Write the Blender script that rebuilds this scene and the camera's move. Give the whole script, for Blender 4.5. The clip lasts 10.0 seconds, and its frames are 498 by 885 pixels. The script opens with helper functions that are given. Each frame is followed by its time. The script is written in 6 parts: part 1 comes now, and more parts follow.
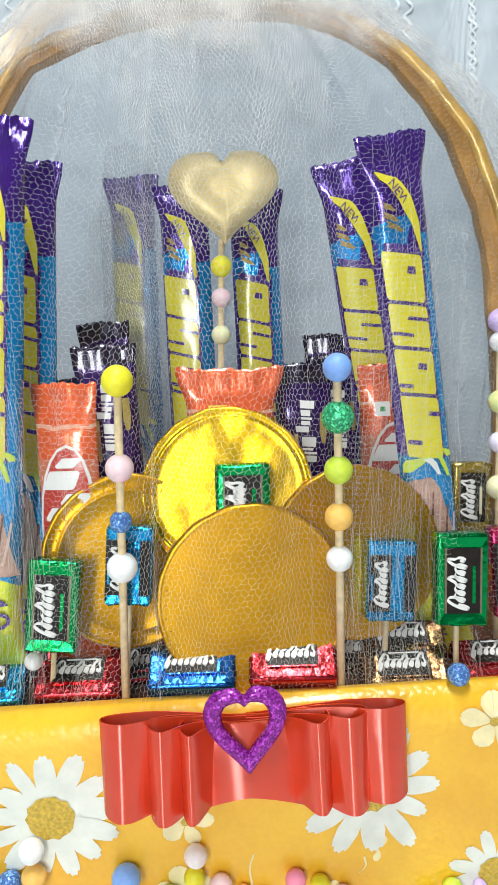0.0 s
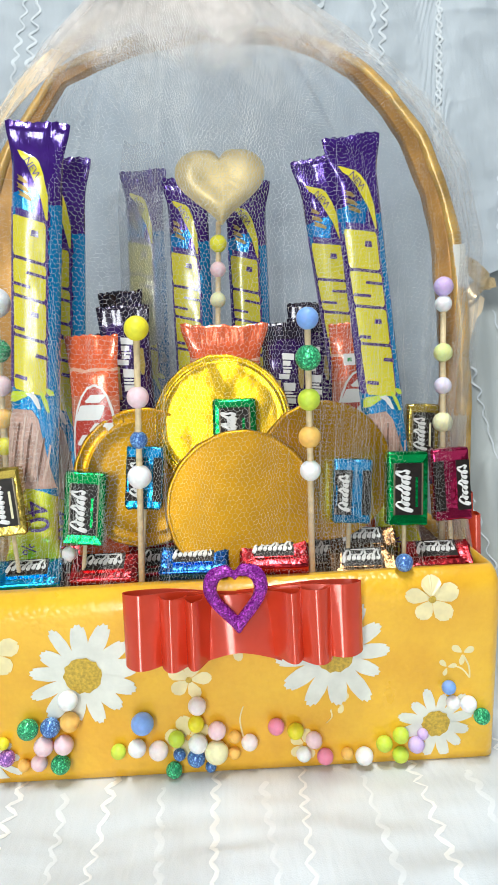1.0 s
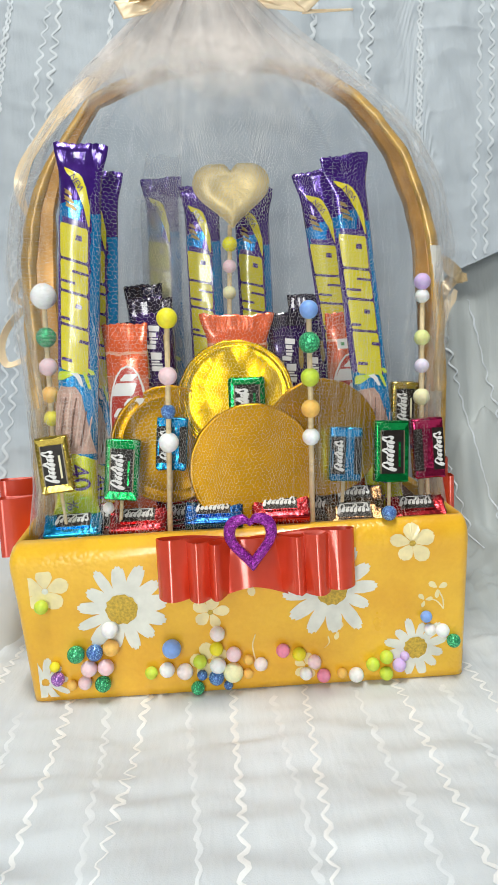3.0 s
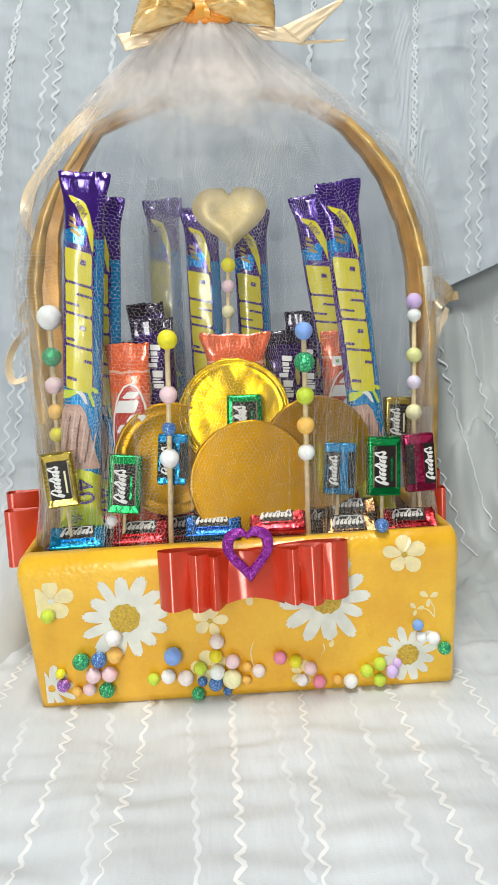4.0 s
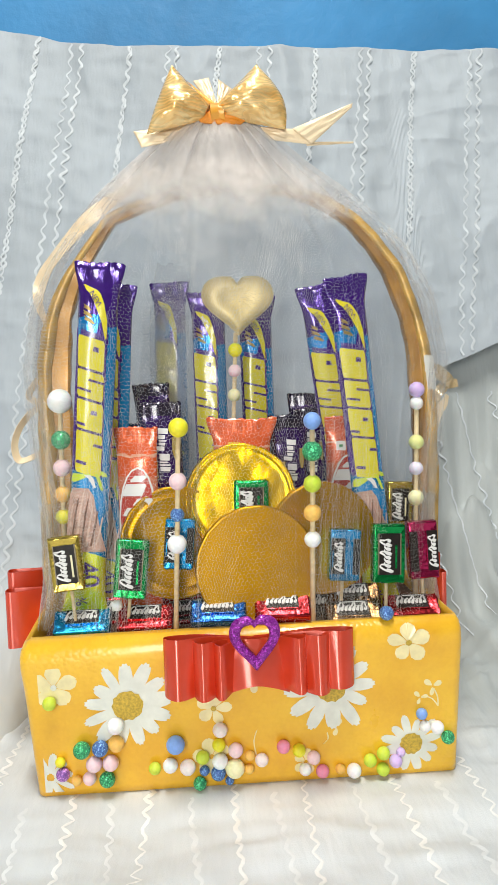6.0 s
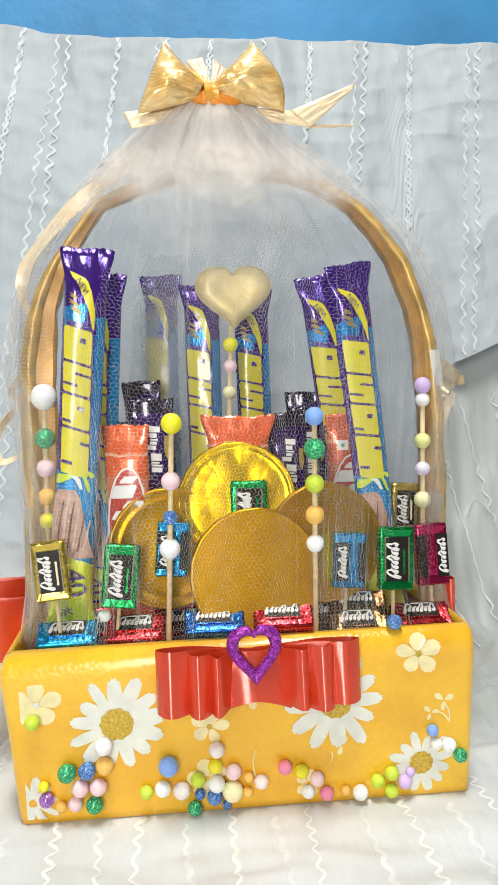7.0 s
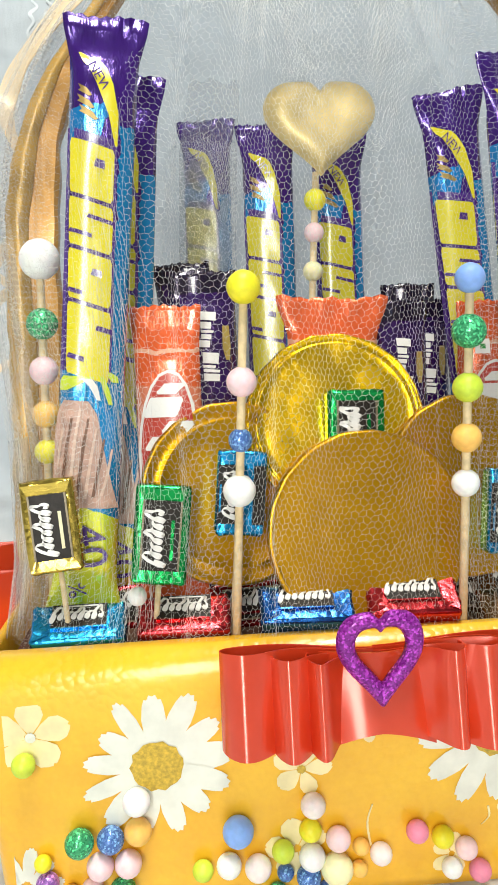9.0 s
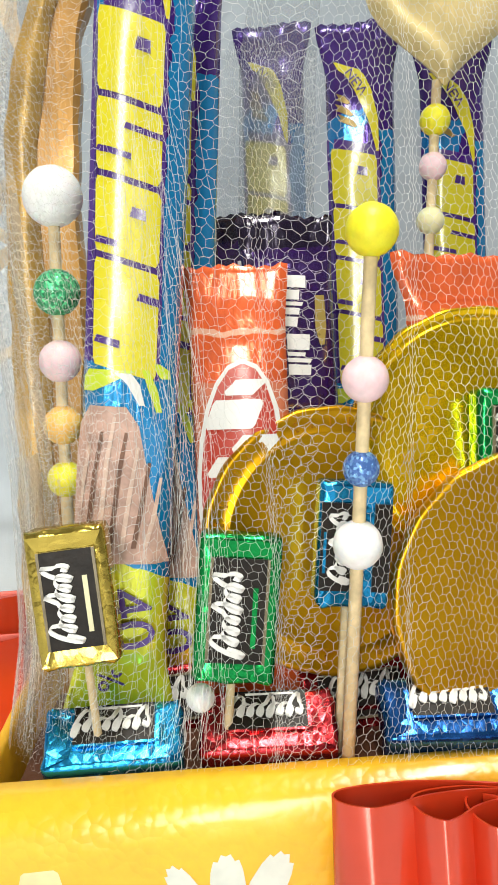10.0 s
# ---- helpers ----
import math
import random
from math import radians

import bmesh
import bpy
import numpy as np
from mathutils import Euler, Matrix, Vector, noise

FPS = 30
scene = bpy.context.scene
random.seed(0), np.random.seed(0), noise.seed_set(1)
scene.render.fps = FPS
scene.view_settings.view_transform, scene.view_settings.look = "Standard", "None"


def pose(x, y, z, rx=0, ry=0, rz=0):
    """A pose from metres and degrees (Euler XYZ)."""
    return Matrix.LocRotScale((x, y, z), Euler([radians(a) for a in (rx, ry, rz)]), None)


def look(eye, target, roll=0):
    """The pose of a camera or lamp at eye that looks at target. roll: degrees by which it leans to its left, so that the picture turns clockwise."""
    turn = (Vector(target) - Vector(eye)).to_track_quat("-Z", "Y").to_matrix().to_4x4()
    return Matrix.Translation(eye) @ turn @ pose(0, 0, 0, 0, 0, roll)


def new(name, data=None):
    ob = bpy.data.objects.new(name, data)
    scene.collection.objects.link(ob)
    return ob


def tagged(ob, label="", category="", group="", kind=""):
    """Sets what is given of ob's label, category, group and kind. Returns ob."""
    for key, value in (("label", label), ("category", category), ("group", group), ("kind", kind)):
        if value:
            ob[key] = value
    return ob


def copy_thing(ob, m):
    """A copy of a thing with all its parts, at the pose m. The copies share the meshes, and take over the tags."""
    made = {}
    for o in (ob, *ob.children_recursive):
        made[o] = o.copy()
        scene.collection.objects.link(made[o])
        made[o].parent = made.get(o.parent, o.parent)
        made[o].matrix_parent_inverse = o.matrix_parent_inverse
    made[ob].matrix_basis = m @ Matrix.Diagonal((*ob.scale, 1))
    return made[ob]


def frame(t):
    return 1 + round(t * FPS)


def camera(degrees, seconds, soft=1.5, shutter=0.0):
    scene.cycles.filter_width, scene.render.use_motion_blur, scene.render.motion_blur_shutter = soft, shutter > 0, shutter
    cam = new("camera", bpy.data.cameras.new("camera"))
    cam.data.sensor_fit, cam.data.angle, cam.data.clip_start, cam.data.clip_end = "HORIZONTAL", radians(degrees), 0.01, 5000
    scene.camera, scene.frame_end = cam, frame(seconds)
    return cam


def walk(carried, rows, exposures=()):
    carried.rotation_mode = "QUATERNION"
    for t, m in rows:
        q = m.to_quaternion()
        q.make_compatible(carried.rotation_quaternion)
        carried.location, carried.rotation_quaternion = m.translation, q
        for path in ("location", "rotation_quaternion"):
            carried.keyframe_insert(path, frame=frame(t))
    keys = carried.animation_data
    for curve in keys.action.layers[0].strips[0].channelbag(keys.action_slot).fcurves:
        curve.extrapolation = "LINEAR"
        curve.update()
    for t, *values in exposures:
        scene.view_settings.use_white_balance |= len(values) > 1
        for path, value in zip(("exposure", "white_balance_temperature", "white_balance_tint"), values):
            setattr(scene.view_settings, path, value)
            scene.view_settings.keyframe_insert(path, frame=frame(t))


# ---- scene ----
cam = camera(36.3, 10.0, soft=1.6)
PATH = [
    (0, (0.0062, -0.2711, 0.2222), (0.0438, 1.2182, 0.0472), -2.48),
    (0.5, (0.0109, -0.3141, 0.2175), (0.0466, 1.1739, 0.0321), -2.46),
    (0.7, (0.0110, -0.3280, 0.2119), (0.0484, 1.1601, 0.0271), -2.46),
    (1, (0.0083, -0.3493, 0.2028), (0.0427, 1.1395, 0.0227), -2.46),
    (1.5, (0.0039, -0.3731, 0.1937), (0.0517, 1.1115, -0.0151), -2.50),
    (2, (0.0019, -0.3879, 0.1912), (0.0579, 1.0949, -0.0281), -2.56),
    (2.5, (-0.0028, -0.4044, 0.1964), (0.0583, 1.0793, -0.0152), -2.58),
    (3, (-0.0078, -0.4187, 0.2047), (0.0537, 1.0648, -0.0081), -2.61),
    (4.5, (-0.0034, -0.4394, 0.2235), (0.0484, 1.0447, 0.0120), -2.81),
    (5, (-0.0142, -0.4427, 0.2325), (0.0554, 1.0426, 0.0349), -2.63),
    (5.5, (-0.0218, -0.4400, 0.2356), (0.0545, 1.0484, 0.0658), -2.28),
    (5.7, (-0.0201, -0.4381, 0.2389), (0.0646, 1.0521, 0.0908), -1.97),
    (6.8, (-0.0244, -0.4225, 0.2309), (0.1087, 1.0697, 0.1553), -1.80),
    (7, (-0.0249, -0.4086, 0.2266), (0.1017, 1.0835, 0.1396), -1.79),
    (7.5, (-0.0350, -0.3769, 0.2100), (0.1040, 1.1149, 0.1365), -1.82),
    (8, (-0.0407, -0.3387, 0.2011), (0.0795, 1.1536, 0.1096), -1.93),
    (8.5, (-0.0418, -0.3006, 0.1898), (0.0746, 1.1910, 0.0832), -1.92),
    (9, (-0.0496, -0.2578, 0.1826), (0.0590, 1.2341, 0.0712), -2.01),
    (9.3, (-0.0610, -0.2338, 0.1800), (0.0465, 1.2576, 0.0604), -2.05),
    (9.5, (-0.0687, -0.2126, 0.1783), (0.0231, 1.2782, 0.0395), -2.25),
    (9.6, (-0.0720, -0.2019, 0.1786), (0.0133, 1.2888, 0.0359), -2.41),
    (9.8, (-0.0716, -0.1801, 0.1828), (0.0081, 1.3112, 0.0426), -2.36),
    (10, (-0.0668, -0.1670, 0.1869), (0.0108, 1.3242, 0.0441), -2.16),
]
walk(cam, [(t, look(eye, target, roll)) for t, eye, target, roll in PATH],
     exposures=[(0.0, 0.33, 6200, 3), (1.0, 0.26, 6200, 3), (2.5, 0.07, 6400, 4), (5.5, 0.13, 6600, 5), (7.0, 0.27, 6700, 5), (8.0, 0.30, 6750, 4), (9.0, 0.44, 6800, 3), (10.0, 0.45, 6850, 3)])

# ---- world, lamps ----
world = bpy.data.worlds.new("world")
scene.world = world
world.use_nodes = True
world.node_tree.nodes["Background"].inputs[0].default_value = (0.75, 0.85, 1.0, 1)
world.node_tree.nodes["Background"].inputs[1].default_value = 0.3


def area_lamp(name, eye, target, sx, sy, power, colour):
    lamp = bpy.data.lights.new(name, "AREA")
    lamp.shape, lamp.size, lamp.size_y, lamp.energy, lamp.color = "RECTANGLE", sx, sy, power, colour
    ob = new(name, lamp)
    ob.matrix_world = look(eye, target)
    return ob


area_lamp("ceiling_tube", (-0.02, -0.45, 1.70), (0.0, 0.05, 0.1), 0.16, 0.8, 21.5, (1.0, 0.98, 0.95))
# unseen lamp, added in front for the gloss on upright faces
area_lamp("front_lamp", (-0.32, -1.20, 0.42), (0.0, 0.0, 0.16), 0.22, 0.66, 7.6, (1.0, 0.99, 0.97))


# ---- materials ----


def nodes_of(name):
    m = bpy.data.materials.new(name)
    m.use_nodes = True
    return m, m.node_tree.nodes, m.node_tree.links, m.node_tree.nodes["Principled BSDF"]


def coords(n, kind="Object"):
    return n.new("ShaderNodeTexCoord").outputs[kind]


def noise_node(n, l, vec, scale, detail=4.0, rough=0.55, stretch=None):
    if stretch:
        mp = n.new("ShaderNodeMapping")
        mp.inputs["Scale"].default_value = stretch
        l.new(vec, mp.inputs["Vector"])
        vec = mp.outputs["Vector"]
    t = n.new("ShaderNodeTexNoise")
    t.inputs["Scale"].default_value, t.inputs["Detail"].default_value, t.inputs["Roughness"].default_value = scale, detail, rough
    l.new(vec, t.inputs["Vector"])
    return t.outputs["Fac"]


def math_node(n, l, op, a, b):
    t = n.new("ShaderNodeMath")
    t.operation = op
    for i, v in enumerate((a, b)):
        if isinstance(v, (int, float)):
            t.inputs[i].default_value = v
        else:
            l.new(v, t.inputs[i])
    return t.outputs[0]


def mix_node(n, l, fac, a, b):
    t = n.new("ShaderNodeMix")
    t.data_type = "RGBA"
    for i, v in ((0, fac), (6, a), (7, b)):
        if isinstance(v, (int, float)):
            t.inputs[i].default_value = v
        elif isinstance(v, tuple):
            t.inputs[i].default_value = (*v, 1)
        else:
            l.new(v, t.inputs[i])
    return t.outputs[2]


def ramp(n, l, fac, lo, hi):
    t = n.new("ShaderNodeMapRange")
    t.inputs[1].default_value, t.inputs[2].default_value = lo, hi
    l.new(fac, t.inputs[0])
    return t.outputs[0]


def ramp_to(n, l, fac, lo, hi, a, b):
    t = n.new("ShaderNodeMapRange")
    for i, v in enumerate((lo, hi, a, b)):
        t.inputs[i + 1].default_value = v
    l.new(fac, t.inputs[0])
    return t.outputs[0]


def add_bump(n, l, bsdf, height, strength, distance):
    b = n.new("ShaderNodeBump")
    b.inputs["Strength"].default_value, b.inputs["Distance"].default_value = strength, distance
    l.new(height, b.inputs["Height"])
    l.new(b.outputs[0], bsdf.inputs["Normal"])


def surface(name, col, rough=0.5, metal=0.0, vary=0.18, scale=60.0, bump=0.15, bscale=300.0, dist=0.001, coat=0.0,
            stretch=None, sub=0.0, spec=0.5, sheen=0.0):
    m, n, l, b = nodes_of(name)
    vec = coords(n)
    big = noise_node(n, l, vec, scale, 3.0)
    fine = noise_node(n, l, vec, bscale, 4.0, 0.6, stretch)
    dark = tuple(c * (1 - vary) for c in col)
    light = tuple(min(1.0, c * (1 + vary * 0.6)) for c in col)
    l.new(mix_node(n, l, ramp(n, l, big, 0.3, 0.7), dark, light), b.inputs["Base Color"])
    l.new(math_node(n, l, "ADD", math_node(n, l, "MULTIPLY", math_node(n, l, "SUBTRACT", fine, 0.5), 0.25), rough), b.inputs["Roughness"])
    b.inputs["Metallic"].default_value = metal
    b.inputs["Coat Weight"].default_value = coat
    b.inputs["Coat Roughness"].default_value = 0.12
    b.inputs["Specular IOR Level"].default_value = spec
    b.inputs["Sheen Weight"].default_value = sheen
    if sub:
        b.inputs["Subsurface Weight"].default_value = sub
        b.inputs["Subsurface Scale"].default_value = 0.004
    if bump:
        add_bump(n, l, b, fine, bump, dist)
    return m


def zoned_wrapper(name, base, zones, rough=0.2, metal=0.22):
    """A printed film: colour bands by the wrapper's own x and z, each (x0, x1, z0, z1, slope, colour)."""
    m, n, l, b = nodes_of(name)
    vec = coords(n)
    sep = n.new("ShaderNodeSeparateXYZ")
    l.new(vec, sep.inputs[0])
    x, z = sep.outputs[0], sep.outputs[2]
    wob = math_node(n, l, "MULTIPLY", math_node(n, l, "SUBTRACT", noise_node(n, l, vec, 160.0, 2.0), 0.5), 0.004)
    col = mix_node(n, l, ramp(n, l, noise_node(n, l, vec, 90.0), 0.3, 0.7), tuple(c * 0.75 for c in base), tuple(c * 1.2 for c in base))
    for x0, x1, z0, z1, slope, c in zones:
        xs = math_node(n, l, "ADD", math_node(n, l, "ADD", x, math_node(n, l, "MULTIPLY", z, slope)), wob)
        zs = math_node(n, l, "ADD", math_node(n, l, "ADD", z, math_node(n, l, "MULTIPLY", x, slope)), wob)
        f = math_node(n, l, "MULTIPLY", math_node(n, l, "GREATER_THAN", xs, x0), math_node(n, l, "LESS_THAN", xs, x1))
        f = math_node(n, l, "MULTIPLY", f, math_node(n, l, "GREATER_THAN", zs, z0))
        f = math_node(n, l, "MULTIPLY", f, math_node(n, l, "LESS_THAN", zs, z1))
        col = mix_node(n, l, f, col, c)
    l.new(col, b.inputs["Base Color"])
    b.inputs["Roughness"].default_value, b.inputs["Metallic"].default_value = rough, metal
    b.inputs["Coat Weight"].default_value, b.inputs["Coat Roughness"].default_value = 1.0, 0.07
    crease = noise_node(n, l, vec, 140.0, 4.0, 0.6, (1.0, 1.0, 0.35))
    add_bump(n, l, b, crease, 0.55, 0.0018)
    return m


def cloth_material(name, col, whitened=None, shaded=None):
    """The first tuple (colour, z, z) whitens the cloth below; the second (colour, x, x, y, y) puts shade beside the box
    into its colour.
    """
    m, n, l, b = nodes_of(name)
    vec = coords(n)
    sep = n.new("ShaderNodeSeparateXYZ")
    l.new(vec, sep.inputs[0])
    soft = noise_node(n, l, vec, 9.0, 4.0, 0.6)
    streak = noise_node(n, l, vec, 30.0, 4.0, 0.6, (1.0, 0.25, 0.25))
    weave = noise_node(n, l, vec, 1500.0, 2.0, 0.5)
    f = math_node(n, l, "ADD", math_node(n, l, "MULTIPLY", soft, 0.55), math_node(n, l, "MULTIPLY", streak, 0.45))
    shade = mix_node(n, l, ramp(n, l, f, 0.35, 0.68), tuple(c * 0.80 for c in col), col)
    # blends into the whiter colour downwards, along an uneven edge
    if whitened:
        white = mix_node(n, l, ramp(n, l, f, 0.35, 0.68), tuple(c * 0.80 for c in whitened[0]), whitened[0])
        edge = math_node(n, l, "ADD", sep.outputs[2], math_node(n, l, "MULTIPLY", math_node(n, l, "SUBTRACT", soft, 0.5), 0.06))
        shade = mix_node(n, l, ramp(n, l, edge, whitened[1], whitened[2]), white, shade)
    # shade on the cloth past the box end, painted as a darker grey
    if shaded:
        thin = mix_node(n, l, ramp(n, l, f, 0.35, 0.68), tuple(c * 0.80 for c in shaded[0]), shaded[0])
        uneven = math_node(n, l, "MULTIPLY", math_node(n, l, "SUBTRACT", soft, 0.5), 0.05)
        part_x = ramp(n, l, math_node(n, l, "ADD", sep.outputs[0], uneven), shaded[1], shaded[2])
        part_y = ramp(n, l, math_node(n, l, "ADD", sep.outputs[1], uneven), shaded[3], shaded[4])
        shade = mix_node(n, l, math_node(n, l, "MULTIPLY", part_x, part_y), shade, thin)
    l.new(shade, b.inputs["Base Color"])
    b.inputs["Roughness"].default_value = 0.62
    b.inputs["Sheen Weight"].default_value = 0.35
    b.inputs["Sheen Roughness"].default_value = 0.4
    h = math_node(n, l, "ADD", math_node(n, l, "MULTIPLY", streak, 1.0), math_node(n, l, "MULTIPLY", weave, 0.05))
    add_bump(n, l, b, h, 0.5, 0.006)
    return m


def glitter_material(name, col):
    m, n, l, b = nodes_of(name)
    v = n.new("ShaderNodeTexVoronoi")
    v.inputs["Scale"].default_value = 1500.0
    l.new(coords(n), v.inputs["Vector"])
    sep = n.new("ShaderNodeSeparateColor")
    l.new(v.outputs["Color"], sep.inputs[0])
    l.new(mix_node(n, l, ramp(n, l, sep.outputs[0], 0.55, 1.0), tuple(c * 0.55 for c in col), tuple(min(1, c * 1.7 + 0.05) for c in col)), b.inputs["Base Color"])
    l.new(ramp(n, l, sep.outputs[1], 0.0, 1.6), b.inputs["Roughness"])
    b.inputs["Metallic"].default_value = 0.25
    add_bump(n, l, b, sep.outputs[2], 0.7, 0.0006)
    return m


def foil_material(name, col, rough=0.2, crumple=0.5, scale=180.0, metal=0.85, uneven=0.3):
    m, n, l, b = nodes_of(name)
    vec = coords(n)
    a = noise_node(n, l, vec, scale, 3.0, 0.5)
    v = n.new("ShaderNodeTexVoronoi")
    v.feature = "DISTANCE_TO_EDGE"
    v.inputs["Scale"].default_value = scale * 1.4
    l.new(vec, v.inputs["Vector"])
    h = math_node(n, l, "ADD", a, math_node(n, l, "MULTIPLY", v.outputs["Distance"], 0.8))
    l.new(mix_node(n, l, ramp(n, l, a, 0.3, 0.7), tuple(c * 0.82 for c in col), col), b.inputs["Base Color"])
    l.new(math_node(n, l, "ADD", math_node(n, l, "MULTIPLY", math_node(n, l, "SUBTRACT", a, 0.5), uneven), rough), b.inputs["Roughness"])
    b.inputs["Metallic"].default_value = metal
    add_bump(n, l, b, h, crumple, 0.0012)
    return m


CLOTH = cloth_material("sheer white cloth", (0.80, 0.828, 0.86), shaded=((0.50, 0.53, 0.53), 0.125, 0.165, 0.01, 0.09))
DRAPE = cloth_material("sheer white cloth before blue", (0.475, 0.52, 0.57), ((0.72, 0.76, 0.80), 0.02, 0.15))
STITCH = surface("white cord", (0.97, 0.97, 0.97), 0.5, vary=0.06, bscale=900, bump=0.4, dist=0.0004)
STITCH_BACK = surface("pale cord", (0.62, 0.655, 0.69), 0.5, vary=0.06, bscale=900, bump=0.4, dist=0.0004)
STITCH_FAINT = surface("cord under the upper cloth", (0.62, 0.66, 0.70), 0.6, vary=0.15, scale=40, bscale=900)
STITCH_UNDER = surface("cord under cloth", (0.835, 0.855, 0.88), 0.6, vary=0.05, bscale=900)
WALL_BLUE = surface("blue wall paint", (0.06, 0.30, 0.62), 0.55, vary=0.22, scale=7, bump=0.3, bscale=60, dist=0.004)
WALL_WHITE = surface("grey wall paint", (0.26, 0.25, 0.245), 0.7, vary=0.08, scale=4, bump=0.2, bscale=80)
FLOOR_MAT = surface("grey floor tile", (0.45, 0.43, 0.4), 0.4, vary=0.12, scale=6)


def paper_material(name, col, deep):
    """Gift paper: cloudy print from yellow to orange, slack folds and a fine scaly emboss."""
    m, n, l, b = nodes_of(name)
    vec = coords(n)
    cloud = noise_node(n, l, vec, 14.0, 4.0, 0.6)
    speck = noise_node(n, l, vec, 420.0, 3.0, 0.6)
    f = math_node(n, l, "ADD", math_node(n, l, "MULTIPLY", cloud, 0.85), math_node(n, l, "MULTIPLY", speck, 0.15))
    l.new(mix_node(n, l, ramp(n, l, f, 0.36, 0.60), deep, col), b.inputs["Base Color"])
    slack = noise_node(n, l, vec, 34.0, 4.0, 0.6)
    l.new(math_node(n, l, "ADD", math_node(n, l, "MULTIPLY", slack, 0.22), 0.20), b.inputs["Roughness"])
    b.inputs["Coat Weight"].default_value, b.inputs["Coat Roughness"].default_value = 0.4, 0.14
    cell = n.new("ShaderNodeTexVoronoi")
    cell.inputs["Scale"].default_value = 340.0
    l.new(vec, cell.inputs["Vector"])
    patch = ramp(n, l, noise_node(n, l, vec, 11.0, 3.0), 0.40, 0.62)
    h = math_node(n, l, "ADD", slack, math_node(n, l, "MULTIPLY", math_node(n, l, "MULTIPLY", cell.outputs["Distance"], patch), -0.34))
    add_bump(n, l, b, h, 0.4, 0.0035)
    return m


PAPER = paper_material("yellow gift paper", (0.94, 0.55, 0.036), (0.80, 0.40, 0.022))
PETAL = surface("printed white petal", (0.80, 0.80, 0.72), 0.36, vary=0.10, scale=120, bump=0.1, coat=0.3)
PETAL_CREAM = surface("printed cream petal", (0.93, 0.79, 0.43), 0.36, vary=0.14, scale=120, bump=0.1, coat=0.3)
DAISY_EYE = surface("printed daisy eye", (0.62, 0.41, 0.04), 0.4, vary=0.35, scale=700, bump=0.15, coat=0.3)
INNER = surface("brown card filling", (0.10, 0.03, 0.01), 0.6, vary=0.35, scale=50, bump=0.4, bscale=250)


def satin_material(name, col, rough=0.30, spread=1.0):
    """Drawn plastic ribbon: a gloss that runs long across the band and narrow along it."""
    m, n, l, b = nodes_of(name)
    vec = coords(n)
    f = noise_node(n, l, vec, 70.0, 3.0)
    l.new(mix_node(n, l, ramp(n, l, f, 0.3, 0.7), tuple(c * 0.86 for c in col), col), b.inputs["Base Color"])
    b.inputs["Roughness"].default_value, b.inputs["Metallic"].default_value = rough, 0.22
    b.inputs["Specular IOR Level"].default_value, b.inputs["IOR"].default_value = 1.0, 1.6
    b.inputs["Anisotropic"].default_value, b.inputs["Anisotropic Rotation"].default_value = spread, 0.25
    t = n.new("ShaderNodeTangent")
    t.direction_type, t.axis = "RADIAL", "Z"
    l.new(t.outputs[0], b.inputs["Tangent"])
    return m


RED_RIBBON = satin_material("red satin ribbon", (0.72, 0.056, 0.016), 0.25)


def gold_ribbon_material():
    """Gold foil ribbon with a swirled line pattern, brighter and duller by turns."""
    m, n, l, b = nodes_of("gold foil ribbon")
    vec = coords(n)
    wave = n.new("ShaderNodeTexWave")
    wave.wave_type, wave.rings_direction = "RINGS", "Y"
    wave.inputs["Scale"].default_value, wave.inputs["Distortion"].default_value = 150.0, 22.0
    wave.inputs["Detail"].default_value, wave.inputs["Detail Scale"].default_value = 1.0, 0.35
    l.new(vec, wave.inputs["Vector"])
    line = ramp(n, l, wave.outputs["Fac"], 0.55, 0.80)
    cloud = ramp(n, l, noise_node(n, l, vec, 60.0, 3.0), 0.35, 0.65)
    base = mix_node(n, l, cloud, (0.90, 0.52, 0.15), (0.96, 0.70, 0.34))
    l.new(mix_node(n, l, math_node(n, l, "MULTIPLY", line, 0.30), base, (0.62, 0.33, 0.07)), b.inputs["Base Color"])
    l.new(ramp_to(n, l, line, 0.0, 1.0, 0.24, 0.42), b.inputs["Roughness"])
    b.inputs["Metallic"].default_value = 0.30
    b.inputs["Coat Weight"].default_value, b.inputs["Coat Roughness"].default_value = 0.4, 0.12
    add_bump(n, l, b, noise_node(n, l, vec, 75.0, 3.0), 0.4, 0.002)
    return m


GOLD_RIBBON = gold_ribbon_material()
ORANGE_RIBBON = surface("orange gold ribbon", (0.93, 0.42, 0.06), 0.3, 0.05, vary=0.2, scale=80, bump=0.2, bscale=220)
DEEP_RIBBON = surface("deep orange ribbon", (0.86, 0.30, 0.03), 0.35, 0.05, vary=0.2, scale=80, bump=0.2, bscale=220)
PEACH_RIBBON = surface("pale gold ribbon", (0.93, 0.74, 0.50), 0.35, 0.15, vary=0.12, scale=80, bump=0.2, bscale=220)
TAN_RIBBON = surface("tan gold ribbon", (0.60, 0.44, 0.24), 0.28, 0.30, vary=0.2, scale=90, bump=0.25, bscale=200, coat=0.3)
HANDLE_MAT = surface("tan paper wound on the handle", (0.55, 0.285, 0.075), 0.36, 0.25, vary=0.45, scale=45, bump=0.35, bscale=160, dist=0.0012, coat=0.3, stretch=(1, 1, 0.4))
HANDLE_GOLD = surface("gold paper edge", (0.70, 0.42, 0.10), 0.32, 0.25, vary=0.45, scale=55, bump=0.7, bscale=120, dist=0.0012, coat=0.4, stretch=(1, 1, 0.4))
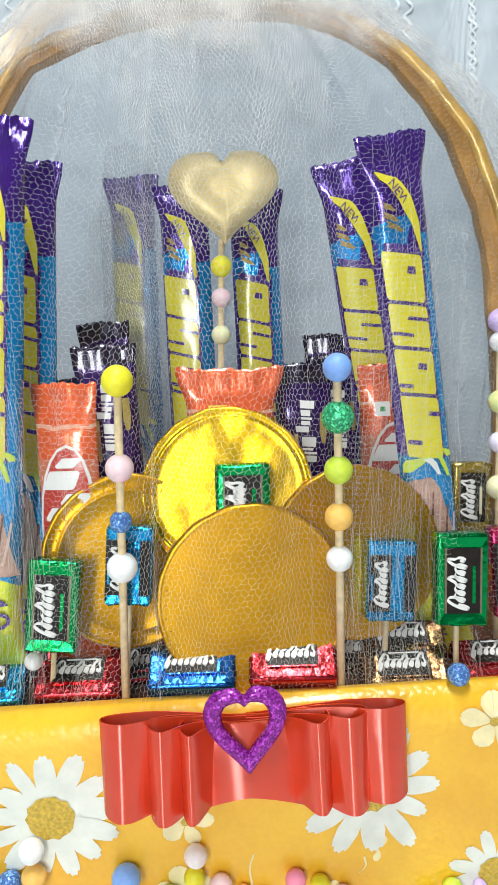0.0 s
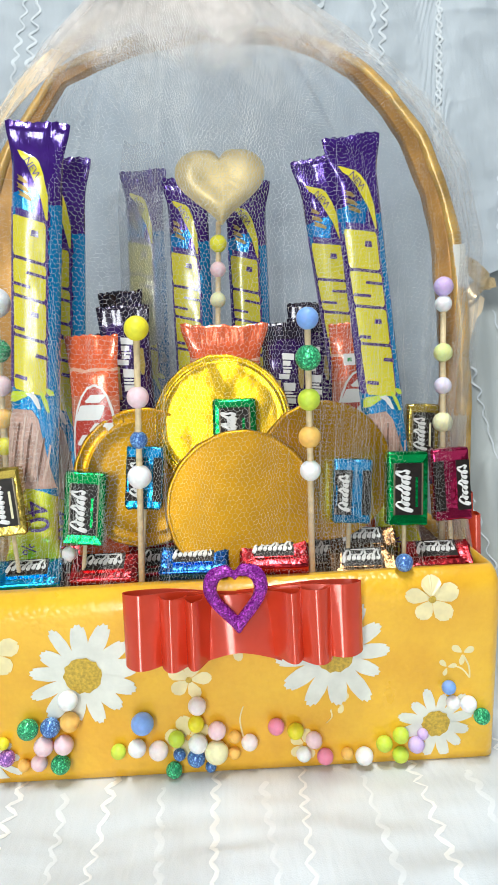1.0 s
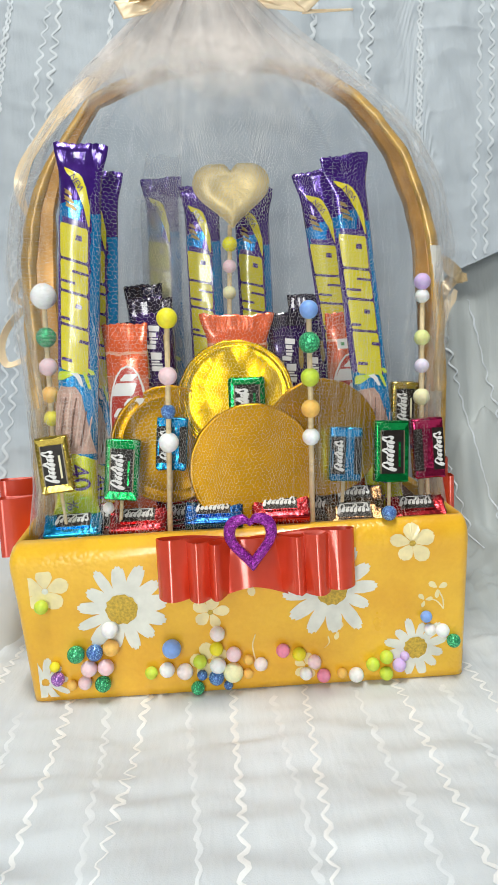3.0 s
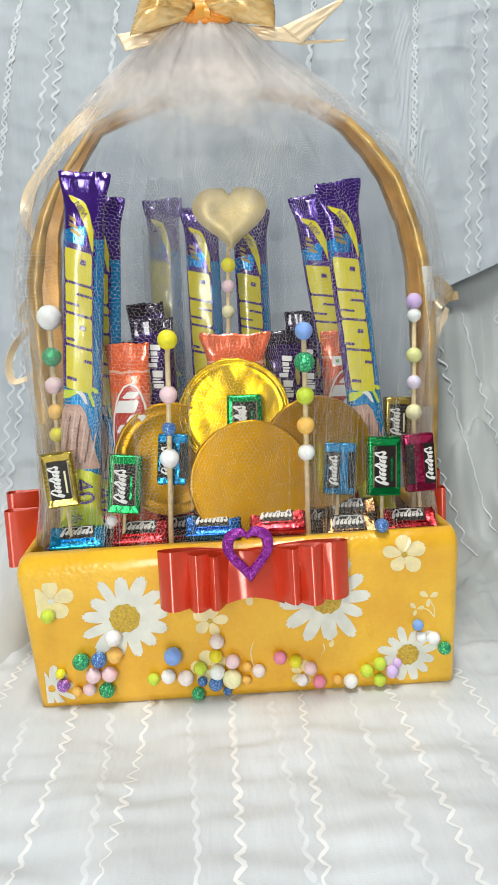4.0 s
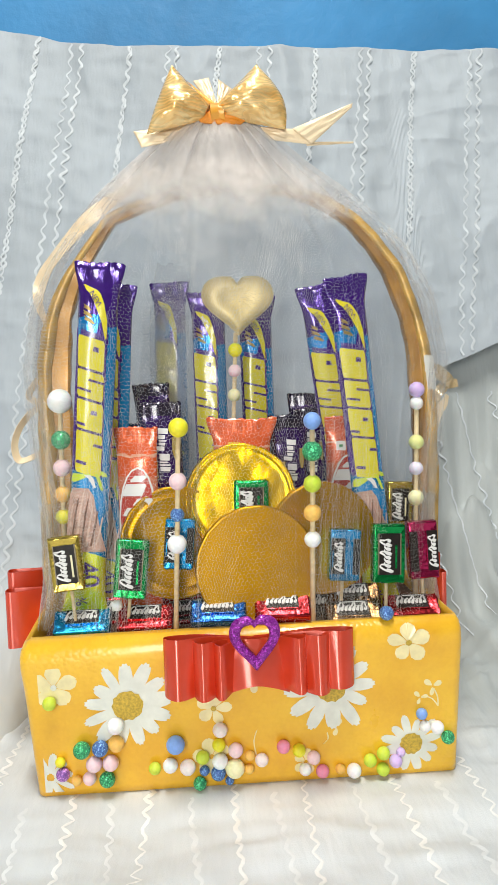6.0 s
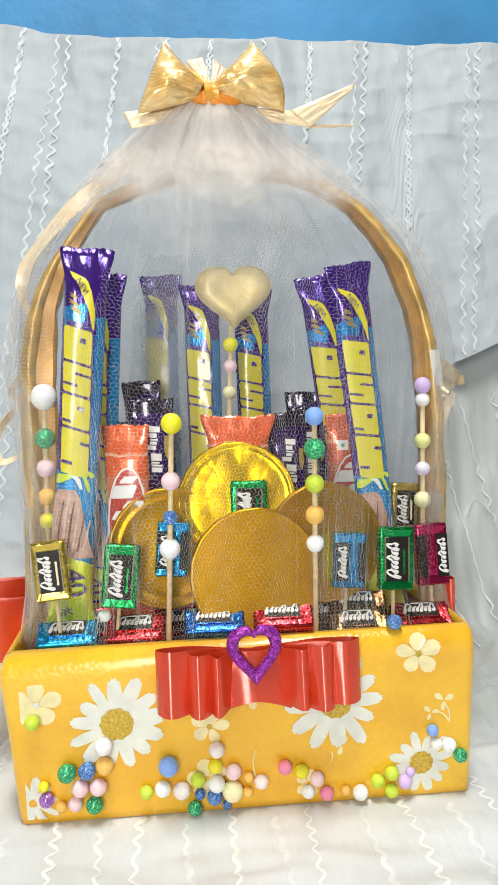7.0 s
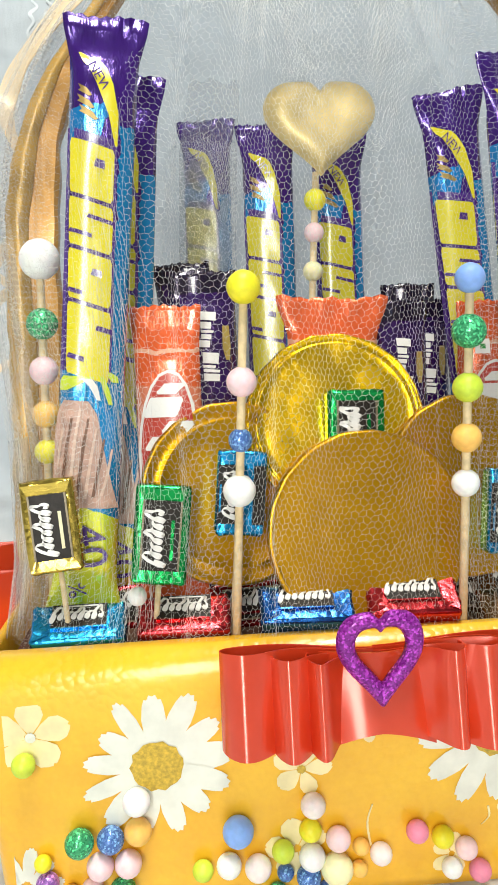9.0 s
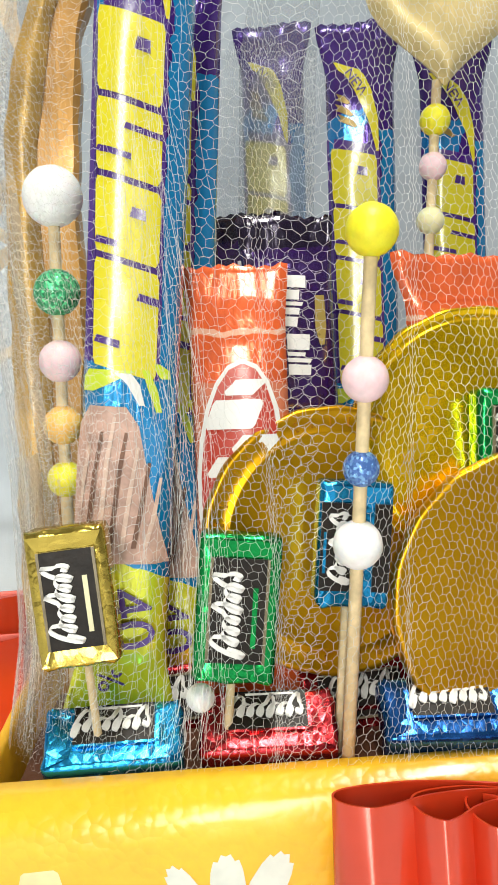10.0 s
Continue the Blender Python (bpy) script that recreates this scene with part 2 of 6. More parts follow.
TAPE = surface("torn white tape", (0.78, 0.76, 0.70), 0.3, vary=0.1, bump=0.2, coat=0.3)
PURPLE_GLITTER = glitter_material("purple glitter foam", (0.36, 0.02, 0.42))
# one gold: darker for the coins in shade, lighter for the wrinkled, lit one
GOLD_FOIL = foil_material("gold coin foil", (0.58, 0.292, 0.007), 0.345, 0.03, 130.0, 0.88, 0.04)
GOLD_FOIL_LIT = foil_material("lit crinkled gold coin foil", (0.92, 0.56, 0.010), 0.26, 0.38, 48.0, 0.86, 0.12)
GOLD_HEART = surface("pale gold satin foil", (0.82, 0.64, 0.30), 0.48, 0.30, vary=0.22, scale=70, bump=0.2, bscale=110, dist=0.0012, coat=0.1)
SILVER_FOIL = foil_material("silver film", (0.75, 0.75, 0.75), 0.15, 0.9, 120.0)
WOOD = surface("bamboo skewer", (0.80, 0.62, 0.36), 0.55, vary=0.2, scale=300, bump=0.3, bscale=600, dist=0.0004, stretch=(1, 1, 0.05))


def net_material():
    m, n, l, b = nodes_of("white tulle thread")
    n.remove(b)
    face, back, clear = n.new("ShaderNodeBsdfDiffuse"), n.new("ShaderNodeBsdfTranslucent"), n.new("ShaderNodeBsdfTransparent")
    face.inputs[0].default_value, back.inputs[0].default_value = (0.90, 0.885, 0.87, 1), (0.90, 0.885, 0.87, 1)
    one, two = n.new("ShaderNodeMixShader"), n.new("ShaderNodeMixShader")
    one.inputs[0].default_value, two.inputs[0].default_value = 0.45, 0.22
    # the thread is thinner in patches
    patch = noise_node(n, l, coords(n), 75.0, 4.0, 0.65)
    l.new(ramp_to(n, l, patch, 0.40, 0.66, 0.0, 0.35), two.inputs[0])
    l.new(face.outputs[0], one.inputs[1]), l.new(back.outputs[0], one.inputs[2])
    l.new(one.outputs[0], two.inputs[1]), l.new(clear.outputs[0], two.inputs[2])
    l.new(two.outputs[0], n["Material Output"].inputs[0])
    return m


NET = net_material()


def sheer_material(name, col, low, high, most, even=0.45):
    """Many layers of fine tulle, too fine to tell its threads: streaks of cover that thin out downwards between high and low."""
    m, n, l, b = nodes_of(name)
    n.remove(b)
    vec = coords(n)
    sep = n.new("ShaderNodeSeparateXYZ")
    l.new(vec, sep.inputs[0])
    face, back, clear = n.new("ShaderNodeBsdfDiffuse"), n.new("ShaderNodeBsdfTranslucent"), n.new("ShaderNodeBsdfTransparent")
    for q in (face, back):
        q.inputs[0].default_value = (*col, 1)
    one, two = n.new("ShaderNodeMixShader"), n.new("ShaderNodeMixShader")
    one.inputs[0].default_value = 0.5
    l.new(face.outputs[0], one.inputs[1]), l.new(back.outputs[0], one.inputs[2])
    streak = noise_node(n, l, vec, 55.0, 3.0, 0.55, (1.0, 0.6, 0.22))
    cloud = noise_node(n, l, vec, 38.0, 3.0, 0.6)
    f = math_node(n, l, "MULTIPLY", ramp(n, l, streak, 0.32, 0.72), ramp(n, l, cloud, 0.25, 0.65))
    f = math_node(n, l, "ADD", math_node(n, l, "MULTIPLY", f, 1 - even), even)
    edge = math_node(n, l, "ADD", sep.outputs[2], math_node(n, l, "MULTIPLY", math_node(n, l, "SUBTRACT", cloud, 0.5), 0.04))
    f = math_node(n, l, "MULTIPLY", f, ramp(n, l, edge, low, high))
    f = math_node(n, l, "MULTIPLY", f, most)
    l.new(f, two.inputs[0])
    l.new(clear.outputs[0], two.inputs[1]), l.new(one.outputs[0], two.inputs[2])
    l.new(two.outputs[0], n["Material Output"].inputs[0])
    return m


SHEER_TOP = sheer_material("gathered tulle", (0.95, 0.905, 0.88), 0.338, 0.372, 0.95, 0.5)
SHEER_SIDE = sheer_material("folded tulle", (0.95, 0.94, 0.93), 0.02, 0.05, 0.45, 0.2)
SHEER_CORNER = sheer_material("bunched tulle", (0.95, 0.93, 0.91), 0.02, 0.05, 0.75, 0.25)
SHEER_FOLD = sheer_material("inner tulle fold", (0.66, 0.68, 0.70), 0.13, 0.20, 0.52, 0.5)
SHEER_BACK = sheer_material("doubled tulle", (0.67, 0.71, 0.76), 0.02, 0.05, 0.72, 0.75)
PERK_FILM = zoned_wrapper("purple printed film", (0.062, 0.018, 0.225), [
    (0.0062, 0.05, 0.075, 0.178, 0.0, (0.012, 0.27, 0.62)),
    (-0.05, 0.05, 0.036, 0.0915, 0.2, (0.012, 0.29, 0.66)),
    (-0.05, 0.05, -0.01, 0.0440, 0.38, (0.86, 0.88, 0.05)),
    (-0.09, -0.0525, 0.1735, 0.1850, -0.3, (0.02, 0.25, 0.62))], 0.2, 0.42)
KIT_FILM = zoned_wrapper("red-orange printed film", (0.80, 0.130, 0.034), [(-0.05, 0.05, 0.030, 0.088, 0.0, (0.74, 0.22, 0.12)), (-0.05, 0.05, 0.1005, 0.1020, 0.0, (0.85, 0.45, 0.32))], 0.24, 0.22)
DM_FILM = zoned_wrapper("dark purple printed film", (0.040, 0.010, 0.110), [(-0.05, -0.009, 0.0, 0.2, 0.0, (0.03, 0.012, 0.06)), (-0.05, 0.05, 0.131, 0.2, 0.0, (0.014, 0.006, 0.028))], 0.24, 0.4)
YELLOW_INK = surface("yellow print", (0.74, 0.64, 0.02), 0.3, vary=0.06, bump=0.1, coat=1.0)
LIME_INK = surface("lime print", (0.60, 0.72, 0.04), 0.3, vary=0.08, bump=0.1, coat=1.0)
WHITE_INK = surface("white print", (0.80, 0.78, 0.76), 0.35, vary=0.06, bump=0.1, coat=0.3)
PURPLE_INK = surface("deep purple print", (0.06, 0.015, 0.20), 0.3, vary=0.1, bump=0.1, coat=1.0)
LABEL_INK = surface("dark brown label print", (0.014, 0.009, 0.007), 0.42, vary=0.5, scale=220, bump=0.2, spec=0.25)
LABEL_RIM = surface("grey-brown label edge", (0.20, 0.16, 0.10), 0.35, 0.3, vary=0.3, scale=300, bump=0.1)
CREAM_INK = surface("cream print", (0.72, 0.66, 0.42), 0.4, vary=0.1, bump=0.1)
WAFER_INK = surface("wafer picture print", (0.58, 0.36, 0.29), 0.35, vary=0.3, scale=250, bump=0.1, coat=0.4)
WAFER_DARK = surface("chocolate cream print", (0.20, 0.095, 0.06), 0.4, vary=0.3, scale=250, bump=0.1)
WAFER_LIGHT = surface("pale wafer print", (0.74, 0.52, 0.42), 0.35, vary=0.2, scale=250, bump=0.1, coat=0.4)
GOLD_INK = surface("gold print", (0.62, 0.45, 0.12), 0.3, 0.5, vary=0.2, bump=0.1)
GOLD_DARK = surface("dull gold print", (0.34, 0.23, 0.06), 0.35, 0.3, vary=0.3, scale=300, bump=0.1)
RED_INK = surface("red print", (0.5, 0.04, 0.02), 0.3, vary=0.1, bump=0.1, coat=0.4)
GREEN_INK = surface("green print", (0.02, 0.25, 0.05), 0.35, vary=0.1, bump=0.1)
FOILS = {k: foil_material(k + " sweet foil", c, 0.22, 0.28, 170.0) for k, c in dict(
    gold=(0.55, 0.40, 0.08), green=(0.01, 0.30, 0.07), blue=(0.02, 0.30, 0.62), red=(0.50, 0.03, 0.04),
    maroon=(0.42, 0.02, 0.09), brown=(0.20, 0.10, 0.04), navy=(0.02, 0.12, 0.42)).items()}
BEAD_COLOURS = dict(white=(0.86, 0.86, 0.86), pink=(0.84, 0.60, 0.64), rose=(0.78, 0.25, 0.38), yellow=(0.80, 0.72, 0.03),
                    lime=(0.55, 0.68, 0.06), green=(0.03, 0.38, 0.15), blue=(0.09, 0.22, 0.68), sky=(0.22, 0.38, 0.78),
                    orange=(0.86, 0.50, 0.12), purple=(0.36, 0.14, 0.58), lavender=(0.62, 0.46, 0.78), cream=(0.86, 0.80, 0.48),
                    blush=(0.86, 0.74, 0.72), pale_lime=(0.72, 0.74, 0.30), pale_lavender=(0.74, 0.68, 0.82))
BEADS = {k: surface(k + " foam bead", tuple(min(0.95, v * 1.12) for v in c), 0.45, vary=0.10, scale=400, bump=0.25, bscale=900, dist=0.0005, sub=0.15) for k, c in BEAD_COLOURS.items()}

for k in ("green", "blue", "purple"):
    BEADS[k] = glitter_material(k + " speckled bead", tuple(min(0.9, 0.03 + 1.35 * v) for v in BEAD_COLOURS[k]))


# ---- builders ----


def mesh_of(name, verts, faces, smooth=True):
    me = bpy.data.meshes.new(name)
    me.from_pydata([tuple(v) for v in verts], [], faces)
    me.update()
    if smooth:
        me.polygons.foreach_set("use_smooth", [True] * len(me.polygons))
    return me


def bm_mesh(name, bm, smooth=True):
    me = bpy.data.meshes.new(name)
    bm.to_mesh(me)
    bm.free()
    if smooth:
        me.polygons.foreach_set("use_smooth", [True] * len(me.polygons))
    return me


def part(name, me, material, parent, label="", at=None):
    ob = new(name, me)
    if not me.materials:
        me.materials.append(material)
    ob.parent = parent
    if at is not None:
        ob.matrix_basis = at
    if label:
        tagged(ob, label)
    return ob


def thing(name, label, category, group="", m=None, kind=""):
    ob = new(name)
    ob.empty_display_size = 0.01
    if m is not None:
        ob.matrix_basis = m
    return tagged(ob, label, category, group, kind)


def solo(name, me, material, label, category, group="", kind="", m=None):
    ob = new(name, me)
    if not me.materials:
        me.materials.append(material)
    if m is not None:
        ob.matrix_basis = m
    return tagged(ob, label, category, group, kind)


def axis_pose(bot, top, spin=0.0):
    """Stands a thing's z axis from bot to top, its front to -y; spin turns it on its own axis."""
    b, z = Vector(bot), (Vector(top) - Vector(bot)).normalized()
    x = Vector((0, 1, 0)).cross(z).normalized()
    y = z.cross(x)
    m = Matrix((x, y, z)).transposed().to_4x4()
    return Matrix.Translation(b) @ m @ pose(0, 0, 0, 0, 0, spin)


def grid(nu, nv, f, wrap=False):
    verts = [f(i, j) for j in range(nv) for i in range(nu)]
    faces = []
    for j in range(nv - 1):
        for i in range(nu if wrap else nu - 1):
            k = (i + 1) % nu
            faces.append((j * nu + i, j * nu + k, (j + 1) * nu + k, (j + 1) * nu + i))
    return verts, faces


def ribbon(name, path, across, thick=0.0004):
    """A thin band with two faces and crisp edges: path of points, across a vector or one for each point (its whole width)."""
    n = len(path)
    path = [Vector(p) for p in path]
    wide = [Vector(a) for a in across] if isinstance(across, list) else [Vector(across)] * n
    verts, faces = [], []
    for i, p in enumerate(path):
        d = (path[min(i + 1, n - 1)] - path[max(i - 1, 0)]).normalized()
        nm = d.cross(wide[i]).normalized() * thick / 2
        a = wide[i] / 2
        verts += [p + a * (k - 2) / 2 + nm for k in range(5)] + [p - a * (k - 2) / 2 - nm for k in range(5)]
        verts += [p + a + nm, p + a - nm, p - a - nm, p - a + nm]
    for i in range(n - 1):
        for k in (0, 1, 2, 3, 5, 6, 7, 8, 10, 12):
            faces.append((i * 14 + k, i * 14 + k + 1, (i + 1) * 14 + k + 1, (i + 1) * 14 + k))
    for i in (0, n - 1):
        verts += [verts[i * 14 + k] for k in range(10, 14)]
        faces.append(tuple(len(verts) - 4 + k for k in range(4)))
    return mesh_of(name, verts, faces)


def smooth_path(points, steps=8):
    """Catmull-Rom through the points."""
    pts = [Vector(p) for p in points]
    out = []
    for i in range(len(pts) - 1):
        a, b, c, d = pts[max(i - 1, 0)], pts[i], pts[i + 1], pts[min(i + 2, len(pts) - 1)]
        for k in range(steps):
            t = k / steps
            out.append(0.5 * (2 * b + (c - a) * t + (2 * a - 5 * b + 4 * c - d) * t * t + (3 * b - a - 3 * c + d) * t ** 3))
    out.append(pts[-1])
    return out


def sstep(a, b, v):
    t = min(1.0, max(0.0, (v - a) / (b - a)))
    return t * t * (3 - 2 * t)


def tube(name, path, radius, sides=8):
    verts, faces = [], []
    path = [Vector(p) for p in path]
    n = len(path)
    for i, p in enumerate(path):
        d = (path[min(i + 1, n - 1)] - path[max(i - 1, 0)]).normalized()
        a = d.cross(Vector((0.3, 1, 0.1))).normalized()
        b = d.cross(a)
        r = radius(i / (n - 1)) if callable(radius) else radius
        for k in range(sides):
            w = 2 * math.pi * k / sides
            verts.append(p + (a * math.cos(w) + b * math.sin(w)) * r)
    for i in range(n - 1):
        for k in range(sides):
            q = (k + 1) % sides
            faces.append((i * sides + k, i * sides + q, (i + 1) * sides + q, (i + 1) * sides + k))
    faces.append(tuple(range(sides - 1, -1, -1)))
    faces.append(tuple((n - 1) * sides + k for k in range(sides)))
    return mesh_of(name, verts, faces)


def text_mesh(name, words, size):
    cu = bpy.data.curves.new(name, "FONT")
    cu.body, cu.size, cu.align_x, cu.align_y = words, size, "CENTER", "CENTER"
    cu.extrude, cu.resolution_u = 0.00012, 3
    ob = bpy.data.objects.new(name, cu)
    scene.collection.objects.link(ob)
    bpy.context.view_layer.update()
    me = bpy.data.meshes.new_from_object(ob.evaluated_get(bpy.context.evaluated_depsgraph_get()))
    bpy.data.objects.remove(ob)
    me.materials.clear()
    return me


# ---- the room and the cloth ----


def slab(name, x0, x1, y0, y1, z0, z1, material, label, category):
    bm = bmesh.new()
    bmesh.ops.create_cube(bm, size=1.0, matrix=Matrix.LocRotScale(((x0 + x1) / 2, (y0 + y1) / 2, (z0 + z1) / 2), None, (x1 - x0, y1 - y0, z1 - z0)))
    return solo(name, bm_mesh(name, bm, False), material, label, category, kind="structure")


slab("wall_north", -1.5, 1.5, 0.46, 0.56, -0.5, 1.8, WALL_BLUE, "blue painted wall with worn patches", "wall")
slab("wall_south", -1.5, 1.5, -1.9, -1.8, -0.5, 1.8, WALL_WHITE, "plain grey wall", "wall")
slab("wall_west", -1.6, -1.5, -1.9, 0.56, -0.5, 1.8, WALL_WHITE, "plain grey wall", "wall")
slab("wall_east", 1.5, 1.6, -1.9, 0.56, -0.5, 1.8, WALL_WHITE, "plain grey wall", "wall")
slab("ceiling", -1.6, 1.6, -1.9, 0.56, 1.8, 1.9, WALL_WHITE, "plain grey ceiling", "ceiling")
slab("bed_base", -0.86, 0.86, -1.06, 0.44, -0.5, -0.022, FLOOR_MAT, "plain bed base under the white cloth", "bed")
slab("floor", -1.6, 1.6, -1.9, 0.56, -0.6, -0.5, FLOOR_MAT, "plain grey floor", "floor")


def bed_z(x, y):
    """Height of the cloth that lies under the basket and runs up behind it."""
    fold = sstep(0.130, 0.175, x) * (0.016 * noise.noise(Vector((x * 30 + y * 5, y * 4, 4.0))) + 0.007 * noise.noise(Vector((x * 75 - y * 9, y * 9, 8.0))))
    fold += sstep(0.14, 0.18, x) * (0.014 * noise.noise(Vector((x * 26 - y * 34, y * 30 + x * 12, 21.0))) + 0.006 * noise.noise(Vector((x * 60 + y * 70, y * 40 - x * 20, 25.0))))
    z = 0.32 * sstep(0.17, 0.275, y + fold)
    away = max(0.0, max(abs(x - 0.005) - 0.125, -y - 0.0, y - 0.15))
    w = sstep(0.0, 0.05, away)
    p = Vector((x, y, 0.0))
    z += w * (0.007 * noise.noise(p * 9) + 0.0040 * noise.noise(p * 24 + Vector((3, 1, 0))) + 0.0022 * noise.noise(Vector((x * 22, y * 70, 2.0))) + 0.0010 * noise.noise(Vector((x * 60 + y * 40, y * 120, 6.0))))
    z += 0.055 * sstep(0.140, 0.225, x) * sstep(0.06, 0.20, y) * (1 + 0.30 * noise.noise(p * 9) + 0.7 * noise.noise(Vector((x * 45 + y * 8, y * 7, 3.0)))) + 0.02 * sstep(0.16, 0.3, x) * sstep(-0.12, 0.1, y)
    crumple = sstep(0.135, 0.165, x) * sstep(-0.02, 0.06, y)
    for kx, ky, d in ((40, 14, 0.0050), (22, 40, 0.0030), (75, 30, 0.0016)):
        q = noise.noise(Vector((x * kx + y * ky * 0.4, y * ky - x * kx * 0.3, 17.0 + kx)))
        z += crumple * d * (1 - abs(q) * 2.2) ** 2 if abs(q) < 0.45 else 0.0
    z += 0.10 * sstep(0.17, 0.40, -x) * sstep(-0.08, 0.16, y) * (1 + 0.4 * noise.noise(p * 7))
    if x > 0.10:
        z = min(z, 0.225 + 0.16 * sstep(0.225, 0.265, y))
    return min(z, 0.36) - 0.001


def hem(x):
    return -0.03 + 0.272 * sstep(0.160, 0.185, x) + 0.40 * max(0.0, min(x, 0.36) - 0.18)


def drape_top(x):
    return 0.5525 + 0.0015 * math.sin(x * 9) + 0.0015 * noise.noise(Vector((x * 14, 0, 7))) + 0.028 * sstep(-0.06, -0.26, x) - 0.006 * sstep(0.0, 0.25, x)


def drape_point(x, v):
    """The cloth hung behind: v = 0 at its hem, 1 at its top edge."""
    return drape_at(x, hem(x) + (drape_top(x) - hem(x)) * v)


def drape_at(x, z):
    y = max(0.178, 0.21 + (z - 0.24) * 0.28)
    p = Vector((x * 7, z * 3, 1.5))
    y += 0.009 * noise.noise(p) + 0.006 * noise.noise(p * 3.1) + 0.0035 * noise.noise(Vector((x * 45 + z * 12, z * 9, 3.0))) + 0.0015 * noise.noise(Vector((x * 60, z * 70, 5.0)))
    y += 0.020 * sstep(-0.12, -0.3, x) * noise.noise(Vector((x * 25 + z * 9, z * 4, 9.0)))
    # soft creases that run up, across and slantwise
    for kx, kz, d in ((26, 9, 0.0018), (11, 34, 0.0011), (34, 26, 0.0010), (70, 16, 0.0006)):
        q = noise.noise(Vector((x * kx + z * kz * 0.35, z * kz - x * kx * 0.2, 11.0 + kx)))
        y -= d * (1 - abs(q) * 2.4) ** 3 if abs(q) < 0.41 else 0.0
    # where nothing stands before it, the cloth sweeps forward on to the bed
    low = min(1.0, max(0.0, 1 - (z + 0.004) / 0.13))
    y -= 0.15 * low ** 2.2 * sstep(-0.125, -0.19, x)
    return Vector((x, y, z))


vs, fs = grid(440, 440, lambda i, j: Vector((-0.9 + 1.8 * i / 439, -1.1 + 1.65 * (j / 439) ** 0.85, 0)))
vs = [Vector((v.x, min(v.y, 0.45), bed_z(v.x, min(v.y, 0.45)))) for v in vs]
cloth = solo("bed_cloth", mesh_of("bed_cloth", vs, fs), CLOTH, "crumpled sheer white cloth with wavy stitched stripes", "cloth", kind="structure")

verts, faces = grid(420, 200, lambda i, j: drape_point(-0.75 + 1.5 * i / 419, j / 199))
# over the top edge and down behind it
nb = len(verts)
for i in range(420):
    p = drape_point(-0.75 + 1.5 * i / 419, 1.0)
    verts.append(p + Vector((0, 0.012, 0.002)))
for i in range(420):
    p = drape_point(-0.75 + 1.5 * i / 419, 1.0)
    verts.append(p + Vector((0, 0.02, -0.2)))
for i in range(419):
    faces.append((199 * 420 + i, 199 * 420 + i + 1, nb + i + 1, nb + i))
    faces.append((nb + i, nb + i + 1, nb + 420 + i + 1, nb + 420 + i))
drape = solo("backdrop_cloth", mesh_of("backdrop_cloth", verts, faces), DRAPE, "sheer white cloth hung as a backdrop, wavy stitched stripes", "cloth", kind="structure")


def cord(name, points, normals, width, material, parent, relief=1.0):
    """A flat wavy cord, slightly raised on its cloth."""
    n = len(points)
    vs, fs = [], []
    for i in range(n):
        d = (points[min(i + 1, n - 1)] - points[max(i - 1, 0)]).normalized()
        s = d.cross(normals[i]).normalized() * (width[i] if isinstance(width, list) else width) / 2
        for off, up in ((-1, 0.0001), (-0.5, 0.0007), (0.5, 0.0007), (1, 0.0001)):
            vs.append(points[i] + s * off + normals[i] * up * relief)
    for i in range(n - 1):
        for k in range(3):
            fs.append((i * 4 + k, i * 4 + k + 1, (i + 1) * 4 + k + 1, (i + 1) * 4 + k))
    return part(name, mesh_of(name, vs, fs), material, parent)


def floor_stripe(x0, phase, width, amp, material, slope=0.0, y1=0.20):
    pts, nrm = [], []
    n = 330
    for i in range(n):
        y = -0.75 + (y1 + 0.75) * i / (n - 1)
        wob = 0.35 * noise.noise(Vector((x0 * 40, y * 18, phase)))
        a = 2 * math.pi * y / 0.0125 + phase + 2.5 * wob
        x = x0 + slope * y + amp * (0.7 + 1.6 * wob) * (math.sin(a) - 0.12 * math.sin(3 * a)) + 0.004 * noise.noise(Vector((x0 * 9, y * 7, 4)))
        pts.append(Vector((x, y, bed_z(x, y) + (0.00025 if material == STITCH else 0.00012))))
        nrm.append(Vector((0, 0, 1)))
    steep = [abs((pts[min(k + 1, n - 1)] - pts[max(k - 1, 0)]).normalized().x) for k in range(n)]
    wide = [width * (0.75 + 0.75 * steep[k]) * (1.0 + 0.8 * noise.noise(Vector((x0 * 50, k * 0.15, phase)))) for k in range(n)]
    cord("stripe_cord", pts, nrm, wide, material, cloth, 0.10 if material == STITCH else 0.06)


for k, (x0, ph) in enumerate([(-0.29, 0.4), (-0.243, 2.0), (-0.195, 1.1), (-0.148, 0.0), (-0.100, 1.3), (-0.055, 2.2), (-0.006, 0.6), (0.036, 3.0), (0.089, 1.9),
                              (0.135, 0.3), (0.182, 2.6), (0.23, 1.0), (0.277, 0.1)]):
    floor_stripe(x0, ph, 0.0019, 0.0029, STITCH, {-0.055: 0.06, 0.036: 0.035}.get(x0, 0.0), 0.20 if x0 < 0.12 else 0.02)
for k, (x0, ph) in enumerate([(-0.128, 0.7), (-0.078, 2.9), (-0.032, 1.4), (0.016, 0.2), (0.064, 2.1), (0.112, 1.0), (0.16, 0.5)]):
    floor_stripe(x0, ph, 0.0024, 0.002, STITCH_UNDER, -0.05, -0.01)


